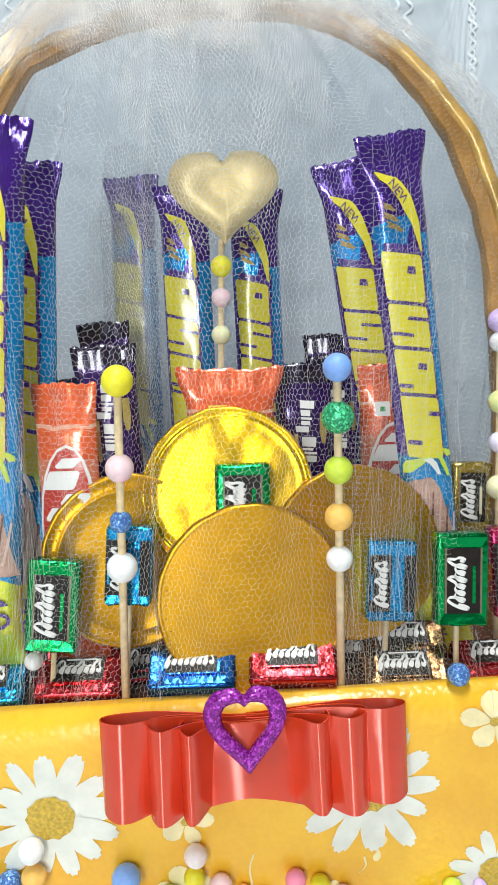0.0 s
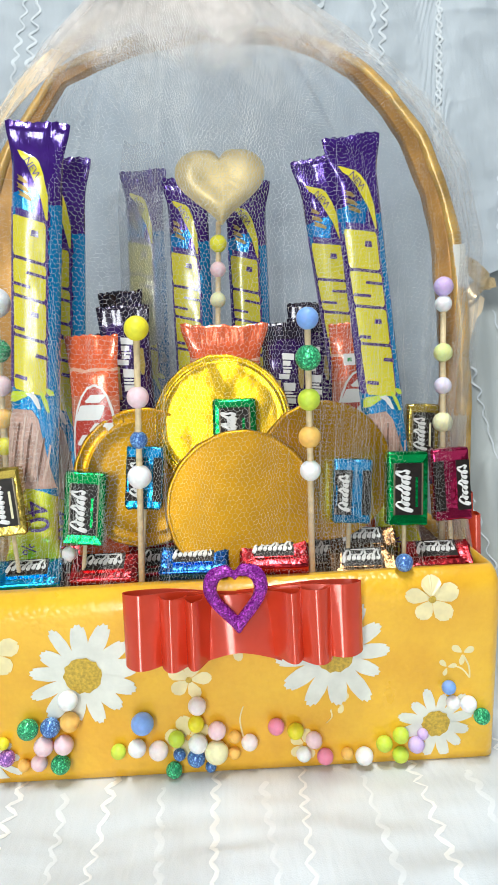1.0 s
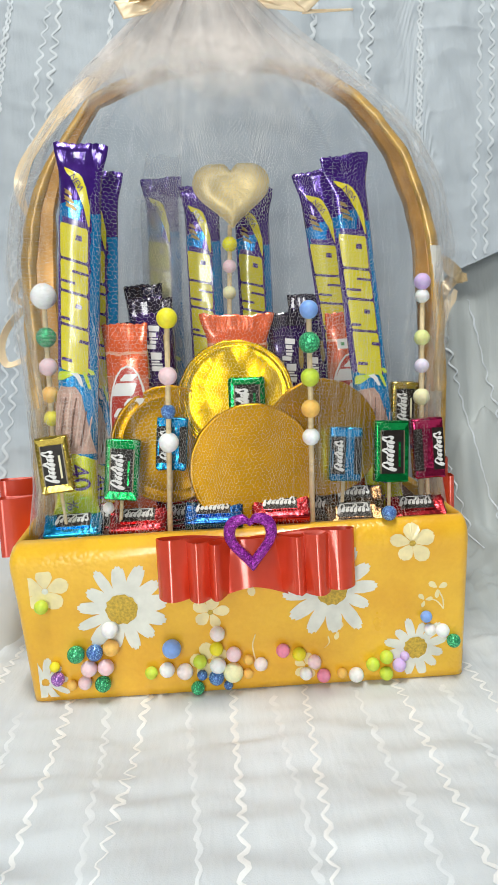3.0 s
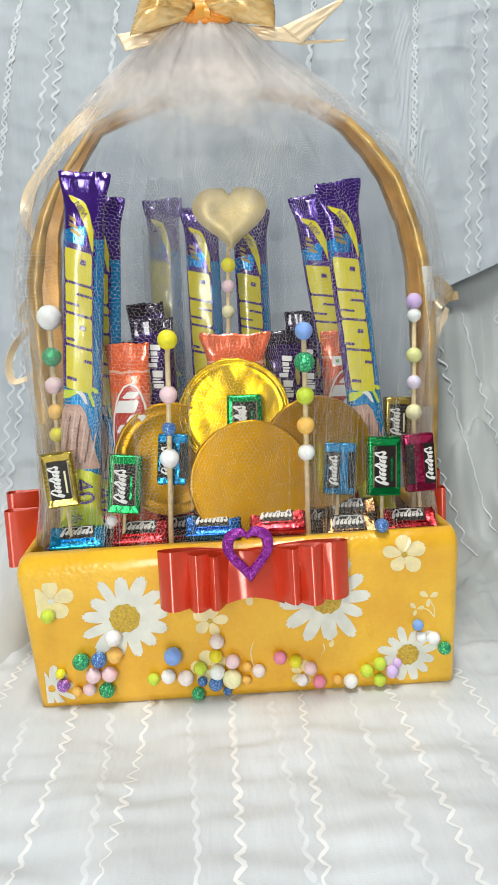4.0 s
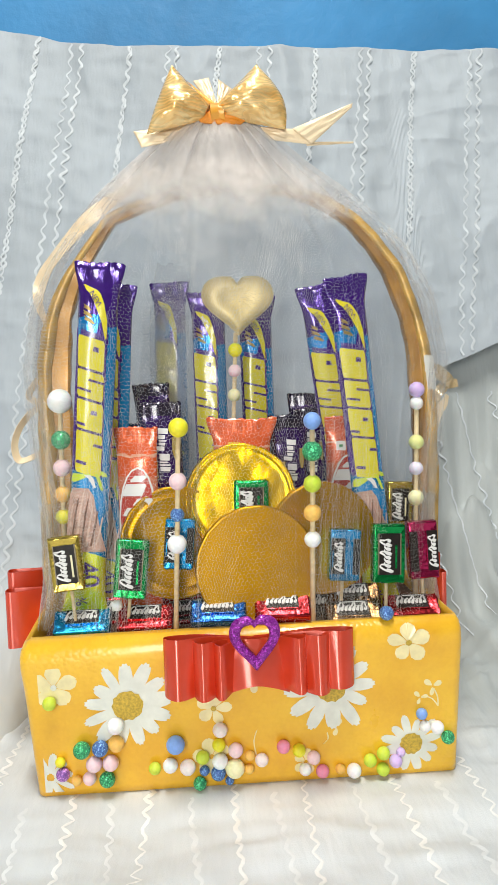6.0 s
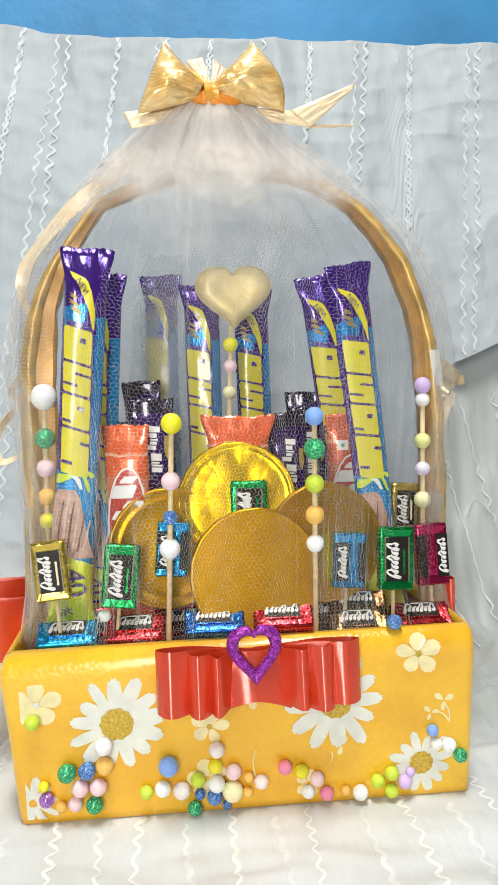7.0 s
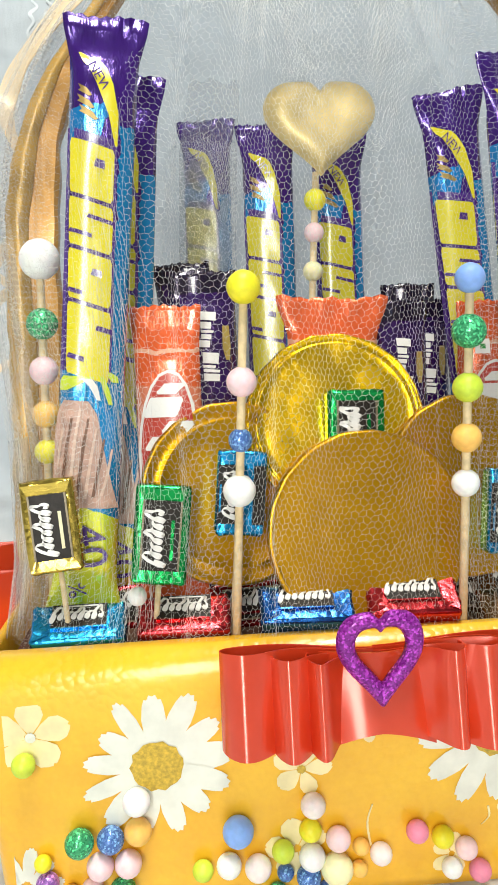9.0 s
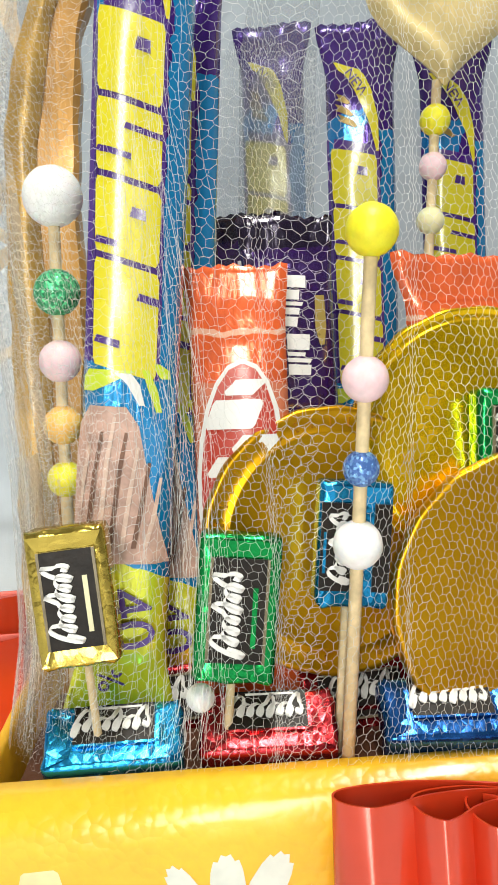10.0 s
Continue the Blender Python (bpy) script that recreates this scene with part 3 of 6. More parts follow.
def drape_stripe(x0, phase, width, amp, strands):
    """One or two wavy strands side by side; the second is the paler one, under the cloth's upper layer."""
    second = (0.0, width * 0.8, STITCH_BACK, -0.8) if strands == 2 else (-0.0095, width * 0.9, STITCH_FAINT, 1.0)
    for q, (side, wd, material, sway) in enumerate(((0.0, width, STITCH_BACK, 1.0), second)):
        pts, nrm = [], []
        n = 430
        for i in range(n):
            z = -0.02 + 0.60 * i / (n - 1)
            v = 1.8 * z
            x = x0 + side * (1 + 0.4 * noise.noise(Vector((x0 * 30, v * 4, 8)))) - 0.15 * (1 - v) * 0.5
            wob = noise.noise(Vector((x0 * 30, v * 9, phase + q * 3)))
            quick = noise.noise(Vector((x0 * 30, v * 30, phase + 5 + q)))
            a = 2 * math.pi * z / 0.0125 + phase + q * 0.7
            x += sway * amp * (0.85 + 0.6 * wob + 0.5 * quick) * math.sin(a + 2.0 * wob + 1.0 * quick) + 0.003 * noise.noise(Vector((x0 * 9, v * 5, 2)))
            if z < hem(x) + 0.002 or z > drape_top(x) - 0.0005:
                continue
            pts.append(drape_at(x, z) + Vector((0, -0.0009 if material == STITCH_BACK else -0.0006, 0)))
            nrm.append(Vector((0, -1, 0.0)))
        wide = [wd * (1.0 + 0.9 * noise.noise(Vector((x0 * 50, k * 0.13, q)))) for k in range(len(pts))]
        cord("stripe_cord", pts, nrm, wide, material, drape, 0.2 if material == STITCH_BACK else 0.1)


for k, x0 in enumerate((-0.40, -0.355, -0.305, -0.26, -0.200, -0.154, -0.114, -0.070, -0.026, 0.013, 0.061, 0.104, 0.154, 0.198, 0.260, 0.30, 0.345, 0.39)):
    drape_stripe(x0, k * 1.7, 0.0019, 0.0023, 1 + k % 2)


def slope_at(x, z):
    """Where the cloth that rises beside the basket reaches height z."""
    lo, hi = 0.03, 0.27
    for _ in range(22):
        mid = (lo + hi) / 2
        lo, hi = (mid, hi) if bed_z(x, mid) < z else (lo, mid)
    return Vector((x, lo, z))


def slope_stripe(x0, phase):
    """A wavy cord that runs up the cloth where it rises beside the basket."""
    pts, nrm = [], []
    for i in range(260):
        z = 0.030 + 0.195 * i / 259
        wob = noise.noise(Vector((x0 * 30, z * 16, phase)))
        quick = noise.noise(Vector((x0 * 30, z * 55, phase + 3)))
        a = 2 * math.pi * z / 0.0140 + phase + 1.8 * wob
        x = x0 + 0.20 * (0.2 - z) * (0.3 if x0 < 0.16 else 1.0) + 0.0021 * (0.75 + 0.9 * wob + 0.5 * quick) * math.sin(a + quick)
        pts.append(slope_at(x, z) + Vector((0, -0.0009, 0.0003)))
        nrm.append(Vector((0, -1, 0.3)).normalized())
    cord("stripe_cord", pts, nrm, [0.0013 * (1 + 0.5 * noise.noise(Vector((k * 0.08, x0 * 30, 2)))) for k in range(len(pts))], STITCH_BACK, cloth, 0.10)


for x0, ph in ((0.160, 0.4), (0.186, 1.9), (0.214, 3.1), (0.245, 0.9)):
    slope_stripe(x0, ph)

# ---- the wrapped box with its handle ----
BOX_TOP = 0.0985


def face_y(z):
    return -0.10 * z


# the paper turns in softly over the rim: (height, how far in)
RIM = [(0.084, 0.0), (0.091, 0.0010), (0.0955, 0.0032), (0.0985, 0.0068)]


def print_y(z):
    """The front's depth for what is printed on it, over the rounded rim too."""
    return face_y(z) + float(np.interp(z, [p[0] for p in RIM], [p[1] for p in RIM])) - 0.0007 * sstep(0.082, 0.088, z)


box = thing("gift_basket", "box basket wrapped in yellow daisy-print paper with an arched gold handle", "gift basket")


def box_ring(z, inset=0.0, z_at=None):
    t = z / BOX_TOP
    x0, x1 = -0.1215 - 0.0065 * t + 0.42 * inset, 0.1305 + 0.0015 * t - 0.42 * inset
    y0, y1 = face_y(z) + inset, 0.15 + 0.004 * t - inset
    r = max(0.0035, 0.0055 - 0.3 * inset)
    out = []
    for cx, cy, a0 in ((x1 - r, y0 + r, -90), (x1 - r, y1 - r, 0), (x0 + r, y1 - r, 90), (x0 + r, y0 + r, 180)):
        for k in range(7):
            a = radians(a0 + 15 * k)
            zz = z if z_at is None else z_at
            # the paper's corner is pressed in at one end of the rim
            drop = 0.010 * sstep(-0.110, -0.128, cx + r * math.cos(a)) * sstep(0.03, -0.005, cy) * sstep(0.6, 1.0, t)
            px_ = cx + r * math.cos(a)
            out.append(Vector((px_, cy + r * math.sin(a), zz - drop + t * (0.001 - 0.014 * px_))))
    return out


rings = [box_ring(0.0015), box_ring(0.0), box_ring(0.004), box_ring(0.03), box_ring(0.06)] + [box_ring(z, d) for z, d in RIM]
rings += [box_ring(BOX_TOP, 0.0098), box_ring(0.094, 0.0116), box_ring(0.08, 0.0118), box_ring(0.01, 0.0118)]
rings[0] = box_ring(0.0, 0.004)
vs = [v for r in rings for v in r]
nr = len(rings[0])
fs = [(j * nr + i, j * nr + (i + 1) % nr, (j + 1) * nr + (i + 1) % nr, (j + 1) * nr + i) for j in range(len(rings) - 1) for i in range(nr)]
fs.append(tuple(range(nr - 1, -1, -1)))
fs.append(tuple((len(rings) - 1) * nr + i for i in range(nr)))
part("box_body", mesh_of("box_body", vs, fs), PAPER, box, "yellow-orange glossy gift paper")

bm = bmesh.new()
bmesh.ops.create_cube(bm, size=1.0, matrix=Matrix.LocRotScale((0.004, 0.073, 0.052), None, (0.238, 0.142, 0.080)))
bmesh.ops.subdivide_edges(bm, edges=bm.edges[:], cuts=14, use_grid_fill=True)
for v in bm.verts:
    if v.co.z > 0.09:
        v.co.z += 0.002 * noise.noise(v.co * 60)
part("filling", bm_mesh("filling", bm), INNER, box, "brown card filling that holds the sweets")


def blossom(cx, cz, r, petals, material, eye_r, eye_material, turn=0.0, slim=0.30, notch=0.02, name="daisy_print", lift=0.00018):
    """A flower printed on the paper's front."""
    vs, fs = [], []
    for k in range(petals):
        a = 2 * math.pi * (k + turn) / petals
        rr = r * (1.0 + 0.24 * noise.noise(Vector((cx * 90, cz * 90, k * 1.7))))
        half = slim * (0.53 if petals > 6 else 0.56) * r * (1 + 0.45 * noise.noise(Vector((k * 2.3, cx * 70, 1))))
        base = len(vs)
        shape = [(0.18, 0.50), (0.40, 0.82), (0.66, 1.0), (0.84, 0.88), (0.94, 0.70), (0.93, 0.46), (1.0, 0.26)]
        if petals <= 6:
            shape = [(0.10, 0.16), (0.34, 0.66), (0.60, 1.0), (0.82, 0.86), (0.94, 0.46), (1.0, 0.14)]
        outline = [(s, w) for s, w in shape] + [(1.0 - notch, 0.0)] + [(s, -w) for s, w in reversed(shape)]
        pts = []
        for s, w in outline:
            pts.append((s * rr * math.cos(a) - w * half * math.sin(a), s * rr * math.sin(a) + w * half * math.cos(a)))
        pts.append((0.15 * rr * math.cos(a), 0.15 * rr * math.sin(a)))
        for px_, pz_ in pts:
            # the print runs out at the paper's folds
            z = min(0.0970, max(0.0025, cz + pz_))
            vs.append((min(0.1270, max(-0.1168, cx + px_)), print_y(z) - lift - 0.00002 * k, z))
        m = len(pts) - 1
        for q in range(m - 1):
            fs.append((base + m, base + q, base + q + 1))
    ob = part(name, mesh_of(name, vs, fs, False), material, box)
    if eye_r:
        vs = [(cx, print_y(cz) - lift - 0.0006, cz)]
        for q in range(24):
            a = 2 * math.pi * q / 24
            er = eye_r * (1 + 0.06 * math.sin(q * 2.7))
            z = cz + er * math.sin(a)
            vs.append((cx + er * math.cos(a), print_y(z) - lift - 0.0004, z))
        part("flower_eye", mesh_of("flower_eye", vs, [(0, 1 + q, 1 + (q + 1) % 24) for q in range(24)], False), eye_material, ob)
    return ob


blossom(-0.0665, 0.0545, 0.0262, 13, PETAL, 0.0090, DAISY_EYE, 0.3)
blossom(0.0525, 0.0585, 0.0262, 12, PETAL, 0.0090, DAISY_EYE, 0.1)
blossom(0.1010, 0.0195, 0.0180, 12, PETAL, 0.0068, DAISY_EYE, 0.5)
blossom(-0.1135, 0.0120, 0.0140, 10, PETAL, 0.0, DAISY_EYE, 0.2)
blossom(-0.1080, 0.0680, 0.0130, 5, PETAL_CREAM, 0.0018, PETAL, 0.25, 0.65, 0.05, "blossom_print")
blossom(-0.0170, 0.0495, 0.0105, 5, PETAL_CREAM, 0.0016, DAISY_EYE, 0.05, 0.56, 0.05, "blossom_print")
blossom(0.0985, 0.0840, 0.0128, 5, PETAL_CREAM, 0.0018, DAISY_EYE, 0.3, 0.65, 0.05, "blossom_print")
blossom(0.1135, 0.0560, 0.0060, 3, PETAL_CREAM, 0.0, DAISY_EYE, 0.2, 0.54, 0.05, "bud_print")
blossom(0.1060, 0.0490, 0.0050, 3, PETAL_CREAM, 0.0, DAISY_EYE, 0.1, 0.54, 0.05, "bud_print")
blossom(0.0370, 0.0120, 0.0090, 5, PETAL_CREAM, 0.0, DAISY_EYE, 0.1, 0.65, 0.05, "blossom_print")
blossom(-0.0190, 0.0190, 0.0110, 5, PETAL_CREAM, 0.0, DAISY_EYE, 0.4, 0.62, 0.05, "blossom_print")
blossom(0.0060, 0.0660, 0.0080, 4, PETAL_CREAM, 0.0, DAISY_EYE, 0.1, 0.62, 0.05, "blossom_print")
blossom(0.0560, 0.0330, 0.0060, 2, PETAL_CREAM, 0.0, DAISY_EYE, 0.4, 0.54, 0.05, "bud_print")

for pts in ([(0.0075, 0.018), (0.0062, 0.027), (0.0080, 0.034)], [(0.1170, 0.0430), (0.1130, 0.0480), (0.1075, 0.0500)], [(0.1170, 0.0430), (0.1165, 0.0490), (0.1140, 0.0545)], [(0.0480, 0.0230), (0.0505, 0.0260), (0.0500, 0.0300)]):
    p = smooth_path([(x, face_y(z) - 0.0003, z) for x, z in pts], 5)
    part("stem_print", ribbon("stem_print", p, (0.0007, 0, 0.0004), 0.0003), PETAL_CREAM, box)

# daisies on the box's end
for cy, cz, r in ((0.022, 0.075, 0.022), (0.016, 0.022, 0.016), (0.09, 0.05, 0.025)):
    vs, fs = [], []
    for k in range(11):
        a = 2 * math.pi * k / 11
        b0 = len(vs)
        for s, w in ((0.2, 0.1), (0.6, 0.27), (1.0, 0.1), (1.0, -0.1), (0.6, -0.27), (0.2, -0.1)):
            y, z = cy + r * (s * math.cos(a) - w * math.sin(a)), cz + r * (s * math.sin(a) + w * math.cos(a))
            z = min(0.094, max(0.002, z))
            vs.append((0.1309 + 0.0015 * z / BOX_TOP, max(0.004, y), z))
        fs.append(tuple(range(b0, b0 + 6)))
    part("daisy_print", mesh_of("daisy_print", vs, fs, False), PETAL, box)

# the arched handle, a flat cane wound with gold paper, bent at angles; (x, z, width)
bends = [(-0.1130, 0.05, 0.0200), (-0.1125, 0.14, 0.0200), (-0.1112, 0.21, 0.0200), (-0.1098, 0.252, 0.0195), (-0.1058, 0.284, 0.0160), (-0.0945, 0.311, 0.0100),
         (-0.0712, 0.3440, 0.0075), (-0.0560, 0.3505, 0.0072), (-0.0310, 0.3590, 0.0066), (0.004, 0.3640, 0.0062), (0.0420, 0.3610, 0.0064), (0.0640, 0.3535, 0.0070),
         (0.0835, 0.3415, 0.0096), (0.0965, 0.3270, 0.0100), (0.1095, 0.3090, 0.0125), (0.1205, 0.2810, 0.0135), (0.1265, 0.2545, 0.0148), (0.1300, 0.205, 0.0150),
         (0.1300, 0.163, 0.0150), (0.1270, 0.05, 0.0150)]
arch = []
for (xa, za, wa), (xb, zb, wb) in zip(bends, bends[1:]):
    for k in range(8):
        t = k / 8
        arch.append([xa + (xb - xa) * t, za + (zb - za) * t, wa + (wb - wa) * t])
arch.append(list(bends[-1]))
arch = np.array(arch)
arch[1:-1] = (arch[:-2] + arch[1:-1] * 2 + arch[2:]) / 4


HANDLE_Y = 0.060


def along_handle(c_of, y_of, count, wrap):
    """Sweeps a section along the arch: c across the strap (-1 outer edge, 1 inner), y its depth in metres."""
    n = len(arch)

    def point(k, i):
        x, z, w = arch[i]
        d = arch[min(i + 1, n - 1)][:2] - arch[max(i - 1, 0)][:2]
        d = d / np.linalg.norm(d)
        crumple = 1 + 0.18 * noise.noise(Vector((x * 70, z * 70, k * 0.4)))
        inx, inz = d[1], -d[0]
        c = c_of(k, i) * w / 2 * crumple
        return Vector((x + inx * c, HANDLE_Y + y_of(k, i), z + inz * c))
    return grid(count, n, point, wrap)


SECTION = [(-1.0, -0.0026), (-0.86, -0.0040), (0.0, -0.0034), (0.86, -0.0042), (1.0, -0.0026), (1.0, 0.0026), (0.86, 0.0040), (-0.86, 0.0040), (-1.0, 0.0026)]
vs, fs = along_handle(lambda k, i: SECTION[k][0], lambda k, i: SECTION[k][1] + 0.0007 * noise.noise(Vector((i * 0.21, k * 1.3, 2))), 9, True)
fs += [tuple(range(8, -1, -1)), tuple((len(arch) - 1) * 9 + k for k in range(9))]
me = mesh_of("handle", vs, fs, False)
handle = part("handle", me, HANDLE_MAT, box, "arched flat handle wound with tan and gold paper")
EDGE = [(-1.10, -0.0026), (-1.02, -0.0048), (-0.60, -0.0056), (-0.12, -0.0050), (-0.10, -0.0036)]
vs, fs = along_handle(lambda k, i: EDGE[k][0] + (0.22 * noise.noise(Vector((i * 0.11, 4, 1))) if k > 2 else 0.0), lambda k, i: EDGE[k][1] + 0.0006 * noise.noise(Vector((i * 0.3, k * 1.1, 7))), 5, False)
part("gold_edge", mesh_of("gold_edge", vs, fs), HANDLE_GOLD, handle, "bright gold paper strip along the outer edge")
for at, name in ((130, "tape_scrap"),):
    x, z, w = arch[at]
    s_ = 1 if x > 0 else -1
    vs, fs = grid(5, 14, lambda i, j: Vector((x + s_ * (w * 0.30 + 0.0062 * (i / 4 - 0.35) * (1 + 0.35 * noise.noise(Vector((j * 0.8, i, 3))))) - s_ * (j - 6.5) * 0.0002, HANDLE_Y - 0.0062 - 0.0004 * math.sin(i), z + (j - 6.5) * 0.0017)))
    part(name, mesh_of(name, vs, fs), TAPE, handle, "torn white tape")


# ---- wrapped bars ----
class Film:
    """A pillow-shaped wrapper of width w, length l and depth d, crimped at both ends; front faces -y."""

    def __init__(self, w, l, d, crimp=0.010, seed=0, flare=0.06):
        self.w, self.l, self.d, self.crimp, self.seed, self.flare = w, l, d, crimp, seed, flare

    def half(self, z):
        e = 1 - sstep(0.0, self.crimp * 1.8, min(z, self.l - z))
        return self.w / 2 * (1 - self.flare + self.flare * e)

    def depth(self, x, z):
        u = min(1.0, abs(x) / self.half(z))
        end = sstep(self.crimp * 0.8, self.crimp * 2.6, min(z, self.l - z))
        body = self.d / 2 * (1 - u ** 3.2) ** 0.55 * (0.06 + 0.94 * end)
        p = Vector((x * 160, z * 60, self.seed * 3.1))
        return body + 0.0005 * noise.noise(p) * (1 - u * u) + 0.0007 * (1 - end) * noise.noise(Vector((x * 420, z * 25, self.seed)))

    def body(self, name):
        nx, nz = 15, 46
        vs, fs = [], []
        for side in (-1, 1):
            for j in range(nz):
                z = self.l * j / (nz - 1)
                for i in range(nx):
                    x = self.half(z) * (2 * i / (nx - 1) - 1)
                    zz = z
                    if j in (0, nz - 1):
                        zz += 0.0004 * (1 if i % 2 else -1) + 0.0018 * noise.noise(Vector((x * 70, 7.0, self.seed)))
                    bend = 0.0022 * noise.noise(Vector((x * 90, 3.0 + self.seed, 0))) * (1 - sstep(0, self.crimp * 1.5, min(z, self.l - z)))
                    ridge = 0.00018 * math.sin(j * math.pi) if min(z, self.l - z) < self.crimp else 0.0
                    vs.append((x, side * (self.depth(x, z) if 0 < i < nx - 1 else 0.00005) + bend + ridge, zz))
        m = nx * nz
        for j in range(nz - 1):
            for i in range(nx - 1):
                a = j * nx + i
                fs.append((a, a + 1, a + nx + 1, a + nx))
                fs.append((m + a, m + a + nx, m + a + nx + 1, m + a + 1))
        for i in range(nx - 1):
            fs.append((i, m + i, m + i + 1, i + 1))
            e = (nz - 1) * nx + i
            fs.append((e, e + 1, m + e + 1, m + e))
        for j in range(nz - 1):
            a = j * nx
            fs.append((a, a + nx, m + a + nx, m + a))
            b = a + nx - 1
            fs.append((b, m + b, m + b + nx, b + nx))
        return mesh_of(name, vs, fs)

    def print_on(self, name, rows, cuts=4, lift=0.00035, step=0.0015, shear=0.0):
        """A printed patch that lies on the front: rows of (z, x0, x1) from bottom to top; shear slants the rows."""
        fine = []
        for (za, a0, a1), (zb, b0, b1) in zip(rows, rows[1:]):
            k = max(1, int(abs(zb - za) / step))
            fine += [(za + (zb - za) * q / k, a0 + (b0 - a0) * q / k, a1 + (b1 - a1) * q / k) for q in range(k)]
        fine.append(rows[-1])

        def point(i, j):
            x = fine[j][1] + (fine[j][2] - fine[j][1]) * i / cuts
            z = fine[j][0] + shear * x
            return (x, -self.depth(x, z) - lift, z)
        return mesh_of(name, *grid(cuts + 1, len(fine), point))


def flat_text(words, size, material, film, x, z, turn, parent):
    me = text_mesh("print_text", words, size)
    at = pose(x, -film.depth(x, z) - 0.0009, z, 90, 0, 0) @ pose(0, 0, 0, 0, 0, turn)
    return part("print_text", me, material, parent, at=at)


def wafer_bar(label):
    """The long purple bar: yellow swoosh at the top, four large yellow print blocks, a wafer picture, a lime end."""
    f = Film(0.0295, 0.2145, 0.0105, seed=1, flare=0.22)
    ob = thing("wafer_bar", label, "chocolate bar", "long wafer bars")
    part("wrapper", f.body("wrapper"), PERK_FILM, ob, "purple and blue glossy printed film")
    part("swoosh_print", f.print_on("swoosh_print", [(0.1705, 0.0048, 0.0056), (0.181, 0.0022, 0.0056), (0.191, -0.0022, 0.0034), (0.1965, -0.0050, 0.0012), (0.1985, -0.0072, -0.0006), (0.2015, -0.0088, -0.0078)], 4), YELLOW_INK, ob, "yellow swoosh")
    flat_text("NEW", 0.0046, PURPLE_INK, f, -0.0014, 0.1930, -56, ob)
    # the maker's emblem: a dull gold scribble
    for z0, a, b in ((0.1775, -0.0078, -0.0012), (0.1805, -0.0086, -0.0026), (0.1840, -0.0084, -0.0036)):
        part("emblem_stroke", f.print_on("emblem_stroke", [(z0, a, b - 0.001), (z0 + 0.0010, a + 0.0010, b), (z0 + 0.0022, a, b - 0.0018)], 3, 0.0004, shear=-0.5), GOLD_DARK, ob)
    # four solid slanted blocks with purple slots, on a purple ground
    part("name_block_ground", f.print_on("name_block_ground", [(0.0905, -0.0112, 0.0066), (0.1735, -0.0116, 0.0056)], 6, 0.0003, shear=-0.25), PURPLE_INK, ob)
    for k, (z0, z1) in enumerate([(0.1522, 0.1702), (0.1348, 0.1507), (0.1165, 0.1333), (0.0902, 0.1150)]):
        s = 0.0003 * k
        part("name_block", f.print_on("name_block", [(z0, -0.0096 + s, 0.0040 + s), (z0 + 0.0015, -0.0101 + s, 0.0048 + s), (z1 - 0.0015, -0.0104 + s, 0.0048 + s), (z1, -0.0100 + s, 0.0042 + s)], 6, 0.0006, shear=-0.25), YELLOW_INK, ob)
        zc = (z0 + z1) / 2
        for dz, x0, x1, h in (((0.0030, -0.0020, 0.0016, 0.0014),), ((0.0030, -0.0042, 0.0050, 0.0007), (-0.0034, -0.0104, -0.0022, 0.0007)), ((0.0024, -0.0024, 0.0014, 0.0012), (-0.0058, -0.0104, -0.0050, 0.0008)), ((0.0060, -0.0004, 0.0056, 0.0009), (-0.0062, -0.0100, -0.0040, 0.0009)))[k]:
            part("name_slot", f.print_on("name_slot", [(zc + dz - h, x0 + s, x1 + s), (zc + dz + h, x0 + s + 0.0006, x1 + s)], 3, 0.0009, shear=-0.25), PURPLE_INK, ob)
    part("burst_print", f.print_on("burst_print", [(0.0830, 0.0020, 0.0034), (0.0880, -0.0010, 0.0020), (0.0905, -0.0040, 0.0000)], 4, 0.0010), WHITE_INK, ob)
    part("burst_print", f.print_on("burst_print", [(0.0815, 0.0062, 0.0076), (0.0870, 0.0040, 0.0062), (0.0915, 0.0024, 0.0040)], 3, 0.0010), LIME_INK, ob)
    part("burst_print", f.print_on("burst_print", [(0.0895, 0.0070, 0.0094), (0.0915, 0.0056, 0.0090), (0.0930, 0.0054, 0.0066)], 3, 0.0010), LIME_INK, ob)
    part("burst_print", f.print_on("burst_print", [(0.0860, -0.0112, -0.0088), (0.0895, -0.0110, -0.0020), (0.0912, -0.0100, 0.0010)], 4, 0.0008), LIME_INK, ob)
    # the wafer sticks of the picture, side by side, slanting up
    part("wafer_print", f.print_on("wafer_print", [(0.0440, -0.0126, 0.0110), (0.0520, -0.0126, 0.0086), (0.0600, -0.0126, 0.0064), (0.0700, -0.0124, 0.0040), (0.0780, -0.0118, 0.0022), (0.0825, -0.0096, -0.0010)], 6, 0.0005), WAFER_INK, ob)
    for k in range(7):
        x = -0.0116 + 0.0029 * k
        z1 = 0.0800 - 0.0036 * abs(k - 2)
        part("wafer_groove", f.print_on("wafer_groove", [(0.0450 + 0.0006 * k, x - 0.0016, x - 0.0004), (z1 - 0.010, x + 0.0002, x + 0.0013), (z1, x + 0.0018, x + 0.0026)], 2, 0.0008), WAFER_DARK if k % 2 else WAFER_LIGHT, ob)
    flat_text("40", 0.0165, PURPLE_INK, f, 0.001, 0.0300, -80, ob)
    flat_text("%", 0.0095, PURPLE_INK, f, -0.003, 0.0125, -80, ob)
    return ob


